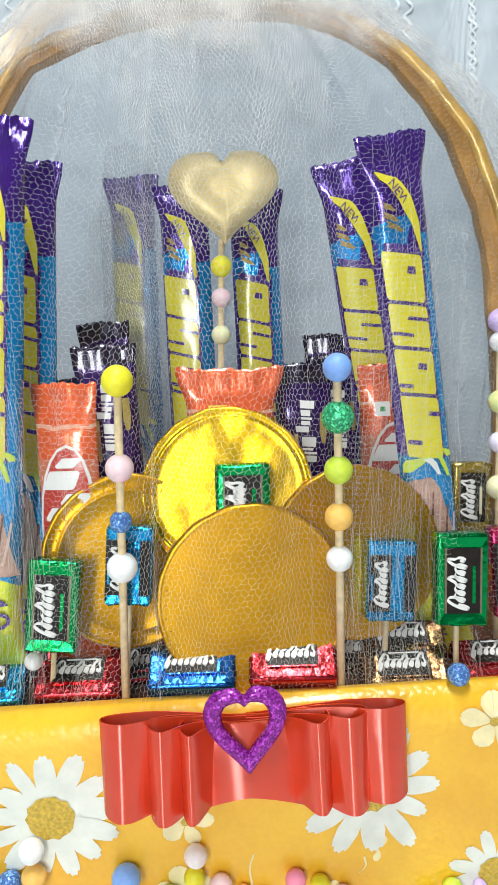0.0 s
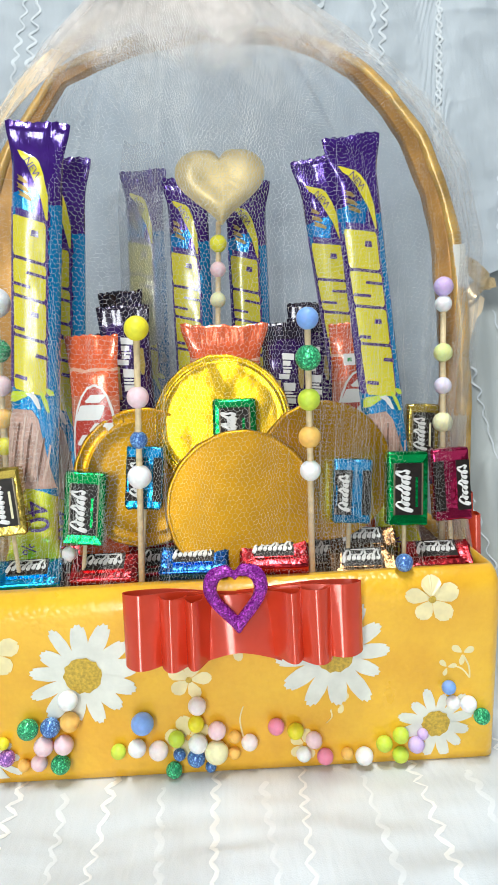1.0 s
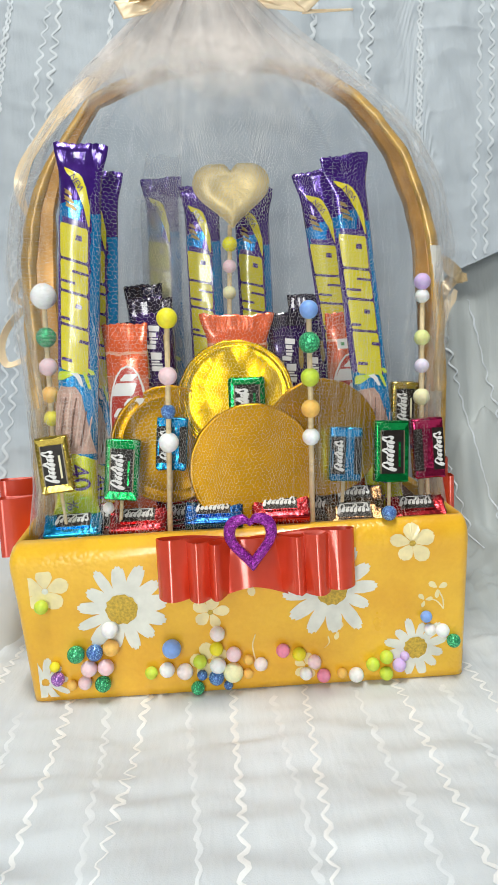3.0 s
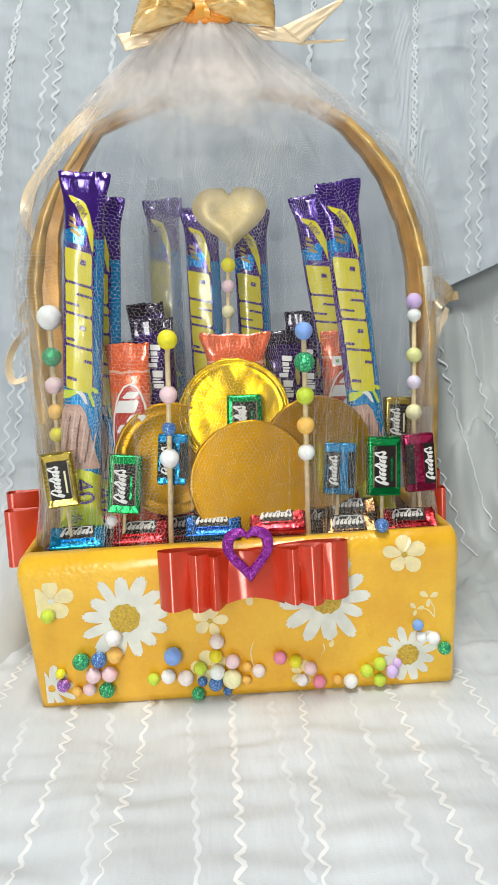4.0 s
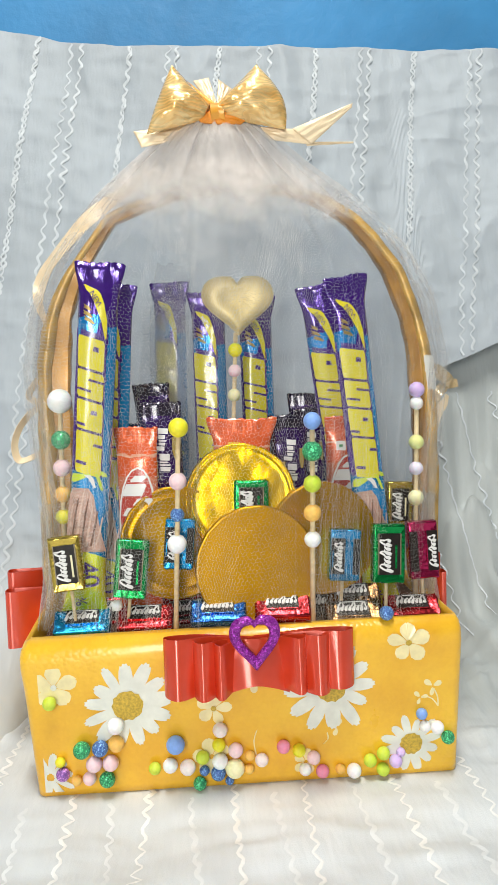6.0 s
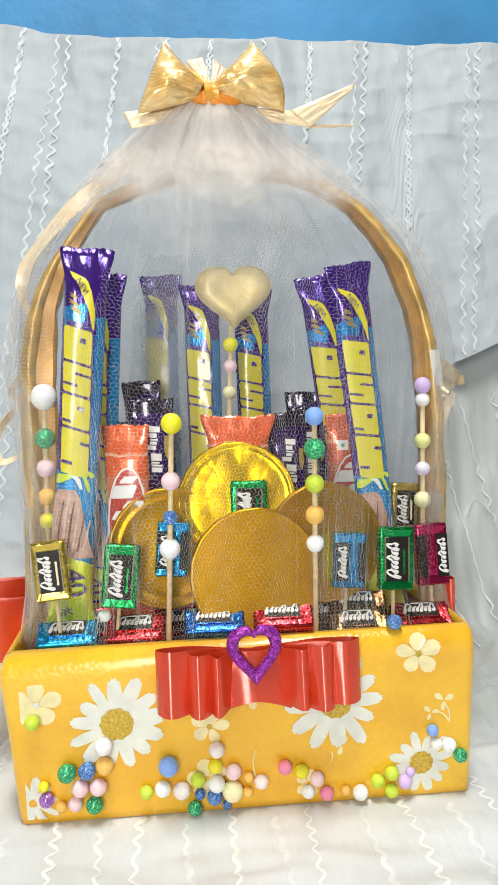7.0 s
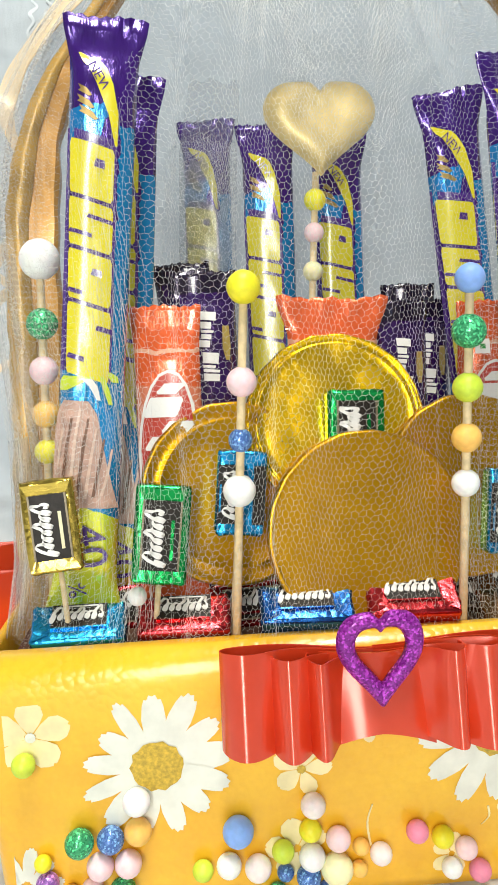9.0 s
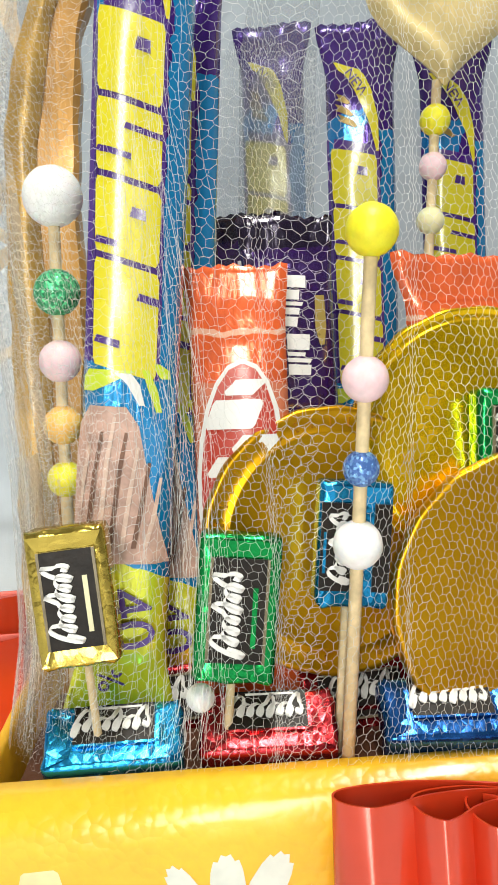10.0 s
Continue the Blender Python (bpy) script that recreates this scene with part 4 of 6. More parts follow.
def short_bar(name, material, label, category, group, w, l, style, mark=True):
    f = Film(w, l, 0.010, crimp=0.009, seed=4, flare=0.2 if style == 'tag' else 0.08)
    ob = thing(name, label, category, group)
    part("wrapper", f.body("wrapper"), material, ob)
    hw = w / 2
    if style == "oval":
        def oval(z0, z1, half, tilt):
            out = []
            for k in range(11):
                a = -math.pi / 2 + math.pi * k / 10
                h = half * math.cos(a) + 0.0004
                mid = tilt * math.sin(a)
                out.append(((z0 + z1) / 2 + (z1 - z0) / 2 * math.sin(a), mid - h, mid + h))
            return out
        part("logo_oval", f.print_on("logo_oval", oval(0.034, 0.094, 0.40 * w, 0.0018), 6, 0.0004), WHITE_INK, ob, "white oval mark")
        part("logo_ground", f.print_on("logo_ground", oval(0.0352, 0.0928, 0.355 * w, 0.0018), 6, 0.0007), RED_INK, ob)
        for z0, z1, a, b in ((0.0390, 0.0440, -0.22, 0.08), (0.0455, 0.0492, -0.10, 0.20), (0.0510, 0.0570, -0.26, 0.10), (0.0585, 0.0625, -0.08, 0.26), (0.0642, 0.0690, -0.24, 0.02), (0.0705, 0.0745, -0.04, 0.26), (0.0765, 0.0835, -0.24, 0.14), (0.0850, 0.0885, -0.08, 0.16)):
            part("logo_bar", f.print_on("logo_bar", [(z0, 1.2 * a * w, 1.2 * b * w - 0.001), (z0 + 0.001, 1.2 * a * w - 0.0004, 1.2 * b * w), (z1 - 0.0006, 1.2 * a * w + 0.0018, 1.2 * b * w + 0.0022), (z1 + 0.0004, 1.2 * a * w + 0.0026, 1.2 * b * w + 0.0014)], 4, 0.0010), WHITE_INK, ob)
        if mark:
            z = l - 0.022
            part("mark_print", f.print_on("mark_print", [(z, -0.24 * w, -0.24 * w + 0.0062), (z + 0.006, -0.24 * w, -0.24 * w + 0.0062)], 3, 0.0004), WHITE_INK, ob)
            part("mark_dot", f.print_on("mark_dot", [(z + 0.002, -0.24 * w + 0.002, -0.24 * w + 0.0042), (z + 0.004, -0.24 * w + 0.002, -0.24 * w + 0.0042)], 2, 0.0007), GREEN_INK, ob)
    elif style == "tag":
        part("price_print", f.print_on("price_print", [(l - 0.026, -0.20 * w, -0.03 * w), (l - 0.015, -0.20 * w, -0.03 * w)], 3, 0.0004), YELLOW_INK, ob)
        part("price_bar", f.print_on("price_bar", [(l - 0.022, -0.15 * w, -0.08 * w), (l - 0.018, -0.15 * w, -0.08 * w)], 2, 0.0007), RED_INK, ob)
        part("foil_band", f.print_on("foil_band", [(l - 0.0125, -0.42 * w, 0.42 * w), (l - 0.0120, -0.42 * w, 0.42 * w)], 6, 0.0003), KIT_FILM, ob)
    else:
        # two words that run down the bar, drawn as bars of uneven height
        z = l - 0.0165
        for high, long, gap in ((0.0064, 0.0034, 0.0007), (0.0042, 0.0026, 0.0006), (0.0050, 0.0010, 0.0006), (0.0040, 0.0018, 0.0006), (0.0058, 0.0026, 0.0020),
                                (0.0064, 0.0042, 0.0007), (0.0050, 0.0010, 0.0006), (0.0066, 0.0011, 0.0006), (0.0064, 0.0028, 0.0006)):
            x = -0.0022 if high != 0.0058 else -0.0046
            part("word_bar", f.print_on("word_bar", [(z - long, x, x + high * 0.94), (z, x, x + high)], 3, 0.0004, shear=-0.10), WHITE_INK, ob)
            z -= long + gap
        part("gold_line", f.print_on("gold_line", [(l * 0.66, -0.20 * w, -0.14 * w), (l * 0.78, -0.20 * w, -0.14 * w)], 2, 0.0004), GOLD_INK, ob)
        part("crest_print", f.print_on("crest_print", [(l * 0.745, 0.26 * w, 0.31 * w), (l * 0.78, 0.22 * w, 0.34 * w), (l * 0.84, 0.23 * w, 0.33 * w)], 3, 0.0004), GOLD_INK, ob)
    return ob


bar = wafer_bar("long purple and blue wafer bar in glossy film, standing upright")
bar.matrix_basis = axis_pose((-0.0933, 0.0238, 0.0972), (-0.0737, 0.0164, 0.3106), 5)
for bot, top, spin in (((-0.0832, 0.045, 0.0870), (-0.0692, 0.043, 0.2990), -4), ((-0.0400, 0.122, 0.0985), (-0.0375, 0.126, 0.3185), -10),
                       ((-0.0105, 0.100, 0.0880), (-0.0106, 0.100, 0.3005), -8), ((0.0240, 0.102, 0.0850), (0.0225, 0.104, 0.2975), 3),
                       ((0.0905, 0.088, 0.0905), (0.0590, 0.0555, 0.3030), -4), ((0.0949, 0.0407, 0.0887), (0.0705, 0.0207, 0.3009), 14)):
    copy_thing(bar, axis_pose(bot, top, spin))

kit = short_bar("wafer_finger_pack", KIT_FILM, "red-orange wrapped wafer finger pack standing upright", "chocolate bar", "red wafer packs", 0.0275, 0.1185, "oval", False)
kit.matrix_basis = axis_pose((-0.0585, 0.0280, 0.0955), (-0.0586, 0.0315, 0.2140), -10)
marked = short_bar("wafer_finger_pack", KIT_FILM, "red-orange wrapped wafer finger pack with a small green square mark", "chocolate bar", "red wafer packs", 0.0275, 0.1185, "oval")
marked.matrix_basis = axis_pose((0.0775, 0.0700, 0.0975), (0.0762, 0.0570, 0.2155), -2)
wide = short_bar("wafer_finger_pack", KIT_FILM, "wide red-orange wafer pack with a yellow price mark", "chocolate bar", "red wafer packs", 0.0450, 0.1195, "tag")
wide.matrix_basis = axis_pose((0.0055, 0.0445, 0.0970), (0.0073, 0.0430, 0.2175), 0)
milk = short_bar("milk_chocolate_bar", DM_FILM, "dark purple milk chocolate bar with white print", "chocolate bar", "purple milk chocolate bars", 0.0268, 0.1400, "words")
milk.matrix_basis = axis_pose((-0.0460, 0.0980, 0.1005), (-0.0525, 0.1000, 0.2405), -12)
for bot, top, spin in (((-0.0400, 0.0440, 0.0885), (-0.0440, 0.0440, 0.2282), 4), ((0.0400, 0.0630, 0.0770), (0.0395, 0.0650, 0.2170), 4), ((0.0600, 0.1120, 0.0905), (0.0588, 0.1160, 0.2305), -6), ((0.0570, 0.0830, 0.0800), (0.0560, 0.0850, 0.2200), 4),
                       ((-0.0540, 0.0580, 0.0750), (-0.0560, 0.0590, 0.2150), 6)):
    copy_thing(milk, axis_pose(bot, top, spin))


# ---- gold coins ----


def coin(label, R=0.0345, ringed=True, crinkled=False):
    ob = thing("chocolate_coin", label, "chocolate coin", "gold chocolate coins")
    prof = [(0.0, -0.0020), (0.3, -0.0020), (0.6, -0.0020), (0.78, -0.0020), (0.795, -0.0023), (0.81, -0.0023), (0.825, -0.00195), (0.93, -0.00195), (0.945, -0.0023), (0.975, -0.0024), (0.992, -0.0019), (1.0, -0.0010), (1.003, 0.0), (1.0, 0.0010), (0.985, 0.0022), (0.9, 0.0025), (0.0, 0.0024)]
    if not ringed:
        prof = [(0.935, -0.0022)] + [p for p in prof if p[0] > 0.94 and p[1] < 0.002] + [(0.9, 0.0025)]
    if crinkled:
        prof = [(k / 12 * 0.86, -0.0024) for k in range(13)] + [(0.875, -0.0027), (0.89, -0.0022), (0.94, -0.0022), (0.955, -0.0030), (0.975, -0.0030), (0.99, -0.0021), (1.0, -0.0008), (0.99, 0.0016), (0.9, 0.0024), (0.0, 0.0024)]
    n = 144 if crinkled else 72
    vs, fs = [], []
    for j, (r, y) in enumerate(prof):
        for k in range(n):
            a = 2 * math.pi * k / n
            rr = R * r * (1 + (0.006 * math.sin(18 * a) + 0.004 * noise.noise(Vector((math.cos(a) * 4, math.sin(a) * 4, 2))) if r > 0.97 else 0))
            dy = (0.00016 if ringed else 0.00002) * noise.noise(Vector((rr * math.cos(a) * 110, rr * math.sin(a) * 110, j * 0.0))) if r > 0 else 0
            if crinkled and y < 0:
                ca, sa = math.cos(a), math.sin(a)
                dy = 0.00014 * r ** 1.6 * noise.noise(Vector((ca * 6.5, sa * 6.5, r * 1.2))) + 0.00010 * r * noise.noise(Vector((ca * 15, sa * 15, r * 2.0))) + 0.0005 * noise.noise(Vector((rr * ca * 70, rr * sa * 70, 4)))
            vs.append((rr * math.cos(a), y + dy, R + rr * math.sin(a)))
    for j in range(len(prof) - 1):
        for k in range(n):
            q = (k + 1) % n
            fs.append((j * n + k, (j + 1) * n + k, (j + 1) * n + q, j * n + q))
    if not ringed:
        fs += [tuple(range(n)), tuple((len(prof) - 1) * n + k for k in range(n - 1, -1, -1))]
    me = mesh_of("foil_disc", vs, fs)
    if not ringed:
        me.polygons[len(fs) - 2].use_smooth = me.polygons[len(fs) - 1].use_smooth = False
    part("foil_disc", me, GOLD_FOIL_LIT if crinkled else GOLD_FOIL, ob)
    # the raised marks that run round in the channel, uneven in length
    vs, fs = [], []
    for k in (range(40) if ringed else range(18, 27)):
        a = 2 * math.pi * (k + 0.3 * noise.noise(Vector((k * 1.7, 2, 5)))) / 40
        wd = 0.012 + 0.008 * noise.noise(Vector((k * 2.3, 7, 1)))
        lo, hi = (0.900 if crinkled else 0.842 if ringed else 0.875) + 0.006 * noise.noise(Vector((k * 3.1, 1, 1))), 0.936 if crinkled else 0.918
        b0 = len(vs)
        for r, w, y in ((lo, -wd, -0.0017), (hi, -wd, -0.0017), (hi, wd, -0.0017), (lo, wd, -0.0017), (lo + 0.012, -wd * 0.5, -0.0026), (hi - 0.012, -wd * 0.5, -0.0026), (hi - 0.012, wd * 0.5, -0.0026), (lo + 0.012, wd * 0.5, -0.0026)):
            rr = R * r
            vs.append((rr * math.cos(a) - R * w * math.sin(a), y, R + rr * math.sin(a) + R * w * math.cos(a)))
        fs += [(b0, b0 + 1, b0 + 5, b0 + 4), (b0 + 1, b0 + 2, b0 + 6, b0 + 5), (b0 + 2, b0 + 3, b0 + 7, b0 + 6), (b0 + 3, b0, b0 + 4, b0 + 7), (b0 + 4, b0 + 5, b0 + 6, b0 + 7)]
    part("rim_relief", mesh_of("rim_relief", vs, fs, False), GOLD_FOIL_LIT if crinkled else GOLD_FOIL, ob)
    return ob


front = coin("large smooth chocolate coin in gold foil", 0.0372, False)
front.matrix_basis = axis_pose((0.0120, 0.0065, 0.0912), (0.0125, 0.0150, 0.1640), 1)
c1 = coin("large chocolate coin in crinkled gold foil")
c1.matrix_basis = axis_pose((-0.0358, 0.0195, 0.1085), (-0.0356, 0.0290, 0.1785), 6)
plain = coin("large plain chocolate coin in gold foil", 0.0342, False)
plain.matrix_basis = axis_pose((0.0540, 0.0145, 0.1090), (0.0530, 0.0235, 0.1790), 7)
c2 = coin("chocolate coin in wrinkled gold foil, coloured as lit", 0.0345, True, True)
c2.matrix_basis = axis_pose((0.0036, 0.0225, 0.1335), (0.0051, 0.0345, 0.2015), -1)


# ---- small foil sweets ----


def sweet(colour, label, w=0.0186, h=0.0325, d=0.009, lying=False, seam=None):
    """A small block in foil, folded at both ends, with a dark label that carries white bars; its middle is at the origin."""
    ob = thing("foil_sweet", label, "sweet", "small foil-wrapped sweets")
    bm = bmesh.new()
    bmesh.ops.create_cube(bm, size=1.0, matrix=Matrix.LocRotScale((0, 0, 0), None, (w, d, h)))
    bmesh.ops.bevel(bm, geom=bm.edges[:], offset=0.0016, segments=2, affect="EDGES", profile=0.6)
    bmesh.ops.subdivide_edges(bm, edges=[e for e in bm.edges if e.calc_length() > 0.004], cuts=4, use_grid_fill=True)
    for v in bm.verts:
        end = sstep(h * 0.36, h * 0.5, abs(v.co.z))
        v.co.y += 0.0012 * end * noise.noise(v.co * 420) + 0.0004 * noise.noise(v.co * 260)
        v.co.x *= 1 + 0.05 * end * noise.noise(Vector((v.co.z * 700, v.co.x * 300, 2)))
        v.co.z += 0.0008 * end * noise.noise(Vector((v.co.x * 500, v.co.y * 300, 5)))
    part("foil_wrap", bm_mesh("foil_wrap", bm), FOILS[colour], ob, colour + " foil wrap")
    for s in (-1, 1):
        vs, fs = grid(7, 4, lambda i, j: (w * 0.46 * (i / 3 - 1) * (1 - 0.10 * j), -d / 2 - 0.0006 + 0.0002 * j + 0.0004 * noise.noise(Vector((i * 1.3, j, s))), s * (h / 2 - 0.0012 - 0.0016 * j)))
        part("end_fold", mesh_of("end_fold", vs, fs), FOILS[colour], ob)
    y = -d / 2 - 0.0007

    def quad(name, x0, x1, z0, z1, lift, material, skew=0.0):
        vs = [(x0, y - lift, z0), (x1, y - lift, z0 + skew), (x1, y - lift, z1 + skew), (x0, y - lift, z1),
              (x0, y + 0.0006, z0), (x1, y + 0.0006, z0 + skew), (x1, y + 0.0006, z1 + skew), (x0, y + 0.0006, z1)]
        return part(name, mesh_of(name, vs, [(0, 1, 2, 3), (4, 7, 6, 5), (0, 4, 5, 1), (1, 5, 6, 2), (2, 6, 7, 3), (3, 7, 4, 0)], False), material, ob)
    if seam:
        # turned to the fold of its wrap: a bare foil stripe between two label panels, the mark on the wider one
        x0, x1, reach = -0.47, 0.47, 0.33
        for a0, a1 in ((x0, seam[0]), (seam[1], x1)):
            quad("label_panel", w * a0, w * a1, -h * 0.36, h * reach, 0.0, LABEL_INK)
    else:
        x0, x1, reach = (-0.44, 0.16, 0.29) if lying else (-0.32, 0.32, 0.35)
        quad("label_panel", w * x0, w * x1, -h * reach, h * reach, 0.0, LABEL_INK)
        quad("label_edge", w * x1, w * (x1 + 0.035), -h * reach, h * reach, 0.0002, FOILS[colour] if lying else LABEL_RIM)
    # the white brand mark, drawn as a looped pen stroke with a large first loop and two tall ones
    cx = w * (-0.16 if lying else -0.10)
    if seam:
        cx = w * ((x0 + seam[0]) / 2 + 0.03 if seam[0] - x0 > x1 - seam[1] else (seam[1] + x1) / 2)
    slight = 0.72 if seam else 1.0
    n, loops = 90, 7.5
    pts = []
    for k in range(n):
        t = k / (n - 1)
        a = 2 * math.pi * loops * t
        tall = 0.21 if t < 0.13 else 0.19 if 0.50 < t < 0.58 or 0.80 < t < 0.90 else 0.10
        off = 0.0 if t < 0.13 else -0.03 if tall > 0.15 else 0.03
        x = w * slight * (tall * math.sin(a) + off)
        pts.append(Vector((cx + x, y - 0.0003, h * (-0.28 + 0.54 * t) + h * 0.032 * math.cos(a) - 0.30 * x)))
    part("mark_stroke", ribbon("mark_stroke", pts, [Vector((0.55, 0, 1)).normalized() * w * 0.058] * n, 0.0003), WHITE_INK, ob)
    if seam:
        quad("line_bar", cx - w * 0.22, cx - w * 0.18, -h * 0.22, h * 0.10, 0.0002, FOILS[colour])
    elif lying:
        quad("line_bar", -w * 0.40, -w * 0.37, -h * 0.16, h * 0.20, 0.0002, WHITE_INK)
    else:
        quad("line_bar", w * 0.17, w * 0.23, -h * 0.24, h * 0.16, 0.0002, CREAM_INK if colour == "gold" else FOILS[colour])
        quad("label_edge", -w * 0.355, -w * 0.32, -h * 0.35, h * 0.35, 0.0002, LABEL_RIM)
    return ob


def pick(ob, length):
    me = tube("pick", [(0, 0.0035, -0.012), (0, 0.0035, -0.016 - length / 2), (0, 0.0035, -0.0163 - length)], 0.0011, 6)
    part("pick", me, WOOD, ob, "bamboo pick")


UPRIGHT = "stood up on a bamboo pick"
for colour, x, y, z, roll, w, h in (("gold", -0.0992, 0.0060, 0.1370, -5, 0.0184, 0.0320), ("green", -0.0621, 0.0060, 0.1322, 6, 0.0192, 0.0345), ("blue", -0.0338, 0.0108, 0.1448, 5, 0.0176, 0.0300),
                                    ("green", 0.0102, 0.0205, 0.1662, 1, 0.0212, 0.0270), ("blue", 0.0650, 0.0110, 0.1336, 4, 0.0188, 0.0310), ("green", 0.0902, 0.0050, 0.1348, 2, 0.0195, 0.0350),
                                    ("maroon", 0.1135, 0.0130, 0.1345, -2, 0.0182, 0.0350), ("gold", 0.1118, 0.0600, 0.1547, 3, 0.0174, 0.0308)):
    ob = sweet(colour, "small block sweet in %s foil, %s" % (colour, UPRIGHT), w, h, seam=(-0.02, 0.24) if colour == "blue" else (-0.20, 0.12) if colour == "maroon" else None)
    ob.matrix_basis = pose(x, y, z, -3, roll, 0)
    pick(ob, z - 0.016 - 0.090 if z < 0.155 else 0.03)
for colour, x, y, z, tilt, turn in (("blue", -0.0925, 0.0030, 0.0993, -48, 2), ("red", -0.0555, 0.0035, 0.1003, -46, -2), ("navy", -0.0120, -0.0012, 0.1032, -46, -3), ("red", 0.0262, -0.0012, 0.1042, -44, -3),
                                    ("brown", 0.0690, 0.0020, 0.0973, -36, -2), ("brown", 0.0715, 0.0130, 0.1048, -41, -2), ("red", 0.1060, 0.0040, 0.0988, -44, -2)):
    ob = sweet(colour, "small block sweet in %s foil lying along the box rim" % colour, 0.0165, 0.0330, 0.010, True)
    ob.matrix_basis = pose(x, y + 0.0078, z - 0.0014, tilt - 8, 0, turn) @ pose(0, 0, 0, 0, 90, 0)
for colour, x, y, z in (("red", -0.030, 0.030, 0.098), ("red", 0.03, 0.032, 0.0985), ("red", -0.085, 0.034, 0.098), ("brown", 0.05, 0.03, 0.098)):
    ob = sweet(colour, "small block sweet in %s foil lying on the filling" % colour, 0.0170, 0.0330)
    ob.matrix_basis = pose(x, y, z, -25, 0, 10) @ pose(0, 0, 0, 0, 90, 0)


# ---- bead sticks ----


def bead_mesh(r, hole=True):
    bm = bmesh.new()
    bmesh.ops.create_uvsphere(bm, u_segments=20, v_segments=12, radius=r)
    for v in bm.verts:
        v.co *= 1 + 0.018 * noise.noise(v.co * 380)
    return bm_mesh("bead", bm)


def bead_stick(bot, top, beads, label, tip=0.003):
    """A skewer from bot to top with beads at heights z, each (z, radius, colour)."""
    b, t = Vector(bot), Vector(top)
    ob = thing("bead_stick", label, "decorative stick", "skewers with foam beads", Matrix.Translation(b))
    part("skewer", tube("skewer", [(0, 0, 0), (t - b) * 0.5, t - b], lambda s: 0.00155 - 0.0001 * s, 10), WOOD, ob)
    for z, r, c in beads:
        s = (z - b.z) / (t.z - b.z)
        part("bead", bead_mesh(r), BEADS[c], ob, c.replace("_", " ") + " foam bead", Matrix.Translation((t - b) * s))
    return ob


bead_stick((-0.0378, 0.0040, 0.085), (-0.0315, -0.0085, 0.2148), [(0.2147, 0.0056, "yellow"), (0.1840, 0.0051, "pink"), (0.1645, 0.0041, "blue"), (0.1472, 0.0056, "white")],
           "bamboo skewer with yellow, pink, blue and white beads")
bead_stick((0.0440, 0.0040, 0.085), (0.0446, -0.0070, 0.2160), [(0.2160, 0.0051, "sky"), (0.1985, 0.0059, "green"), (0.1795, 0.0052, "lime"), (0.1622, 0.0052, "orange"), (0.1463, 0.0049, "white")],
           "bamboo skewer with blue, green, yellow, orange and white beads")
bead_stick((-0.1045, 0.0260, 0.09), (-0.1026, 0.0262, 0.2312), [(0.2309, 0.0074, "white"), (0.2077, 0.0058, "green"), (0.1908, 0.0053, "pink"), (0.1748, 0.0050, "orange"), (0.1611, 0.0046, "yellow")],
           "bamboo skewer with white, green, pink and orange beads")
bead_stick((0.1166, 0.0395, 0.09), (0.1208, 0.0450, 0.2313), [(0.2312, 0.0051, "lavender"), (0.2225, 0.0044, "white"), (0.1975, 0.0049, "pale_lime"), (0.1805, 0.0045, "pale_lavender"), (0.1615, 0.0052, "cream")],
           "bamboo skewer with lavender, white and cream beads")


def heart_xy(a):
    x, z = 16 * math.sin(a) ** 3 / 17, (13 * math.cos(a) - 5 * math.cos(2 * a) - 2 * math.cos(3 * a) - math.cos(4 * a)) / 17
    return x, z + (0.16 * math.exp(-(x / 0.22) ** 2) if z > 0 else 0.0)


hs = bead_stick((-0.0028, 0.0760, 0.09), (0.0066, 0.0690, 0.272), [(0.2606, 0.0047, "yellow"), (0.2470, 0.0043, "pink"), (0.2308, 0.0043, "cream")],
                "skewer with a puffy gold heart and three beads")
vs, fs = [], []
rings_h, nh = 16, 128
for side in (-1, 1):
    for j in range(rings_h):
        s = 1 - j / (rings_h - 1) * 0.98
        for k in range(nh):
            hx, hz = heart_xy(2 * math.pi * k / nh)
            hx, hz = 0.84 * hx + 0.15 * math.sin(2 * math.pi * k / nh), 0.86 * hz + 0.12 * math.cos(2 * math.pi * k / nh)
            hx, hz = hx * s + 0.80 * math.sin(2 * math.pi * k / nh) * (1 - s), hz * s + (0.62 * math.cos(2 * math.pi * k / nh)) * (1 - s)
            hz *= 1.0 if hz > 0 else 0.92
            dish = 0.0086 * max(0.0, 1 - s ** 2.6) ** 0.55 - 0.0034 * sstep(0.86, 0.22, s)
            # the foil is drawn in pleats towards the middle
            ca, sa = math.cos(2 * math.pi * k / nh), math.sin(2 * math.pi * k / nh)
            dish += 0.00010 * math.sin(math.pi * s) * (noise.noise(Vector((ca * 5, sa * 5, s))) + 0.7 * noise.noise(Vector((ca * 11, sa * 11, 3 + s))))
            vs.append((0.0253 * hx * s, side * dish, 0.0244 * hz * s + 0.002 * (1 - s)))
m = rings_h * nh
for side in (0, 1):
    for j in range(rings_h - 1):
        for k in range(nh):
            q = (k + 1) % nh
            f = (side * m + j * nh + k, side * m + j * nh + q, side * m + (j + 1) * nh + q, side * m + (j + 1) * nh + k)
            fs.append(f if side else f[::-1])
for side in (0, 1):
    ring = [side * m + (rings_h - 1) * nh + k for k in range(nh)]
    fs.append(tuple(ring if side else ring[::-1]))
part("gold_heart", mesh_of("gold_heart", vs, fs), GOLD_HEART, hs, "puffy pale gold heart", Matrix.Translation(Vector((0.0085, 0.0670, 0.2918)) - Vector((-0.0028, 0.0760, 0.09))))

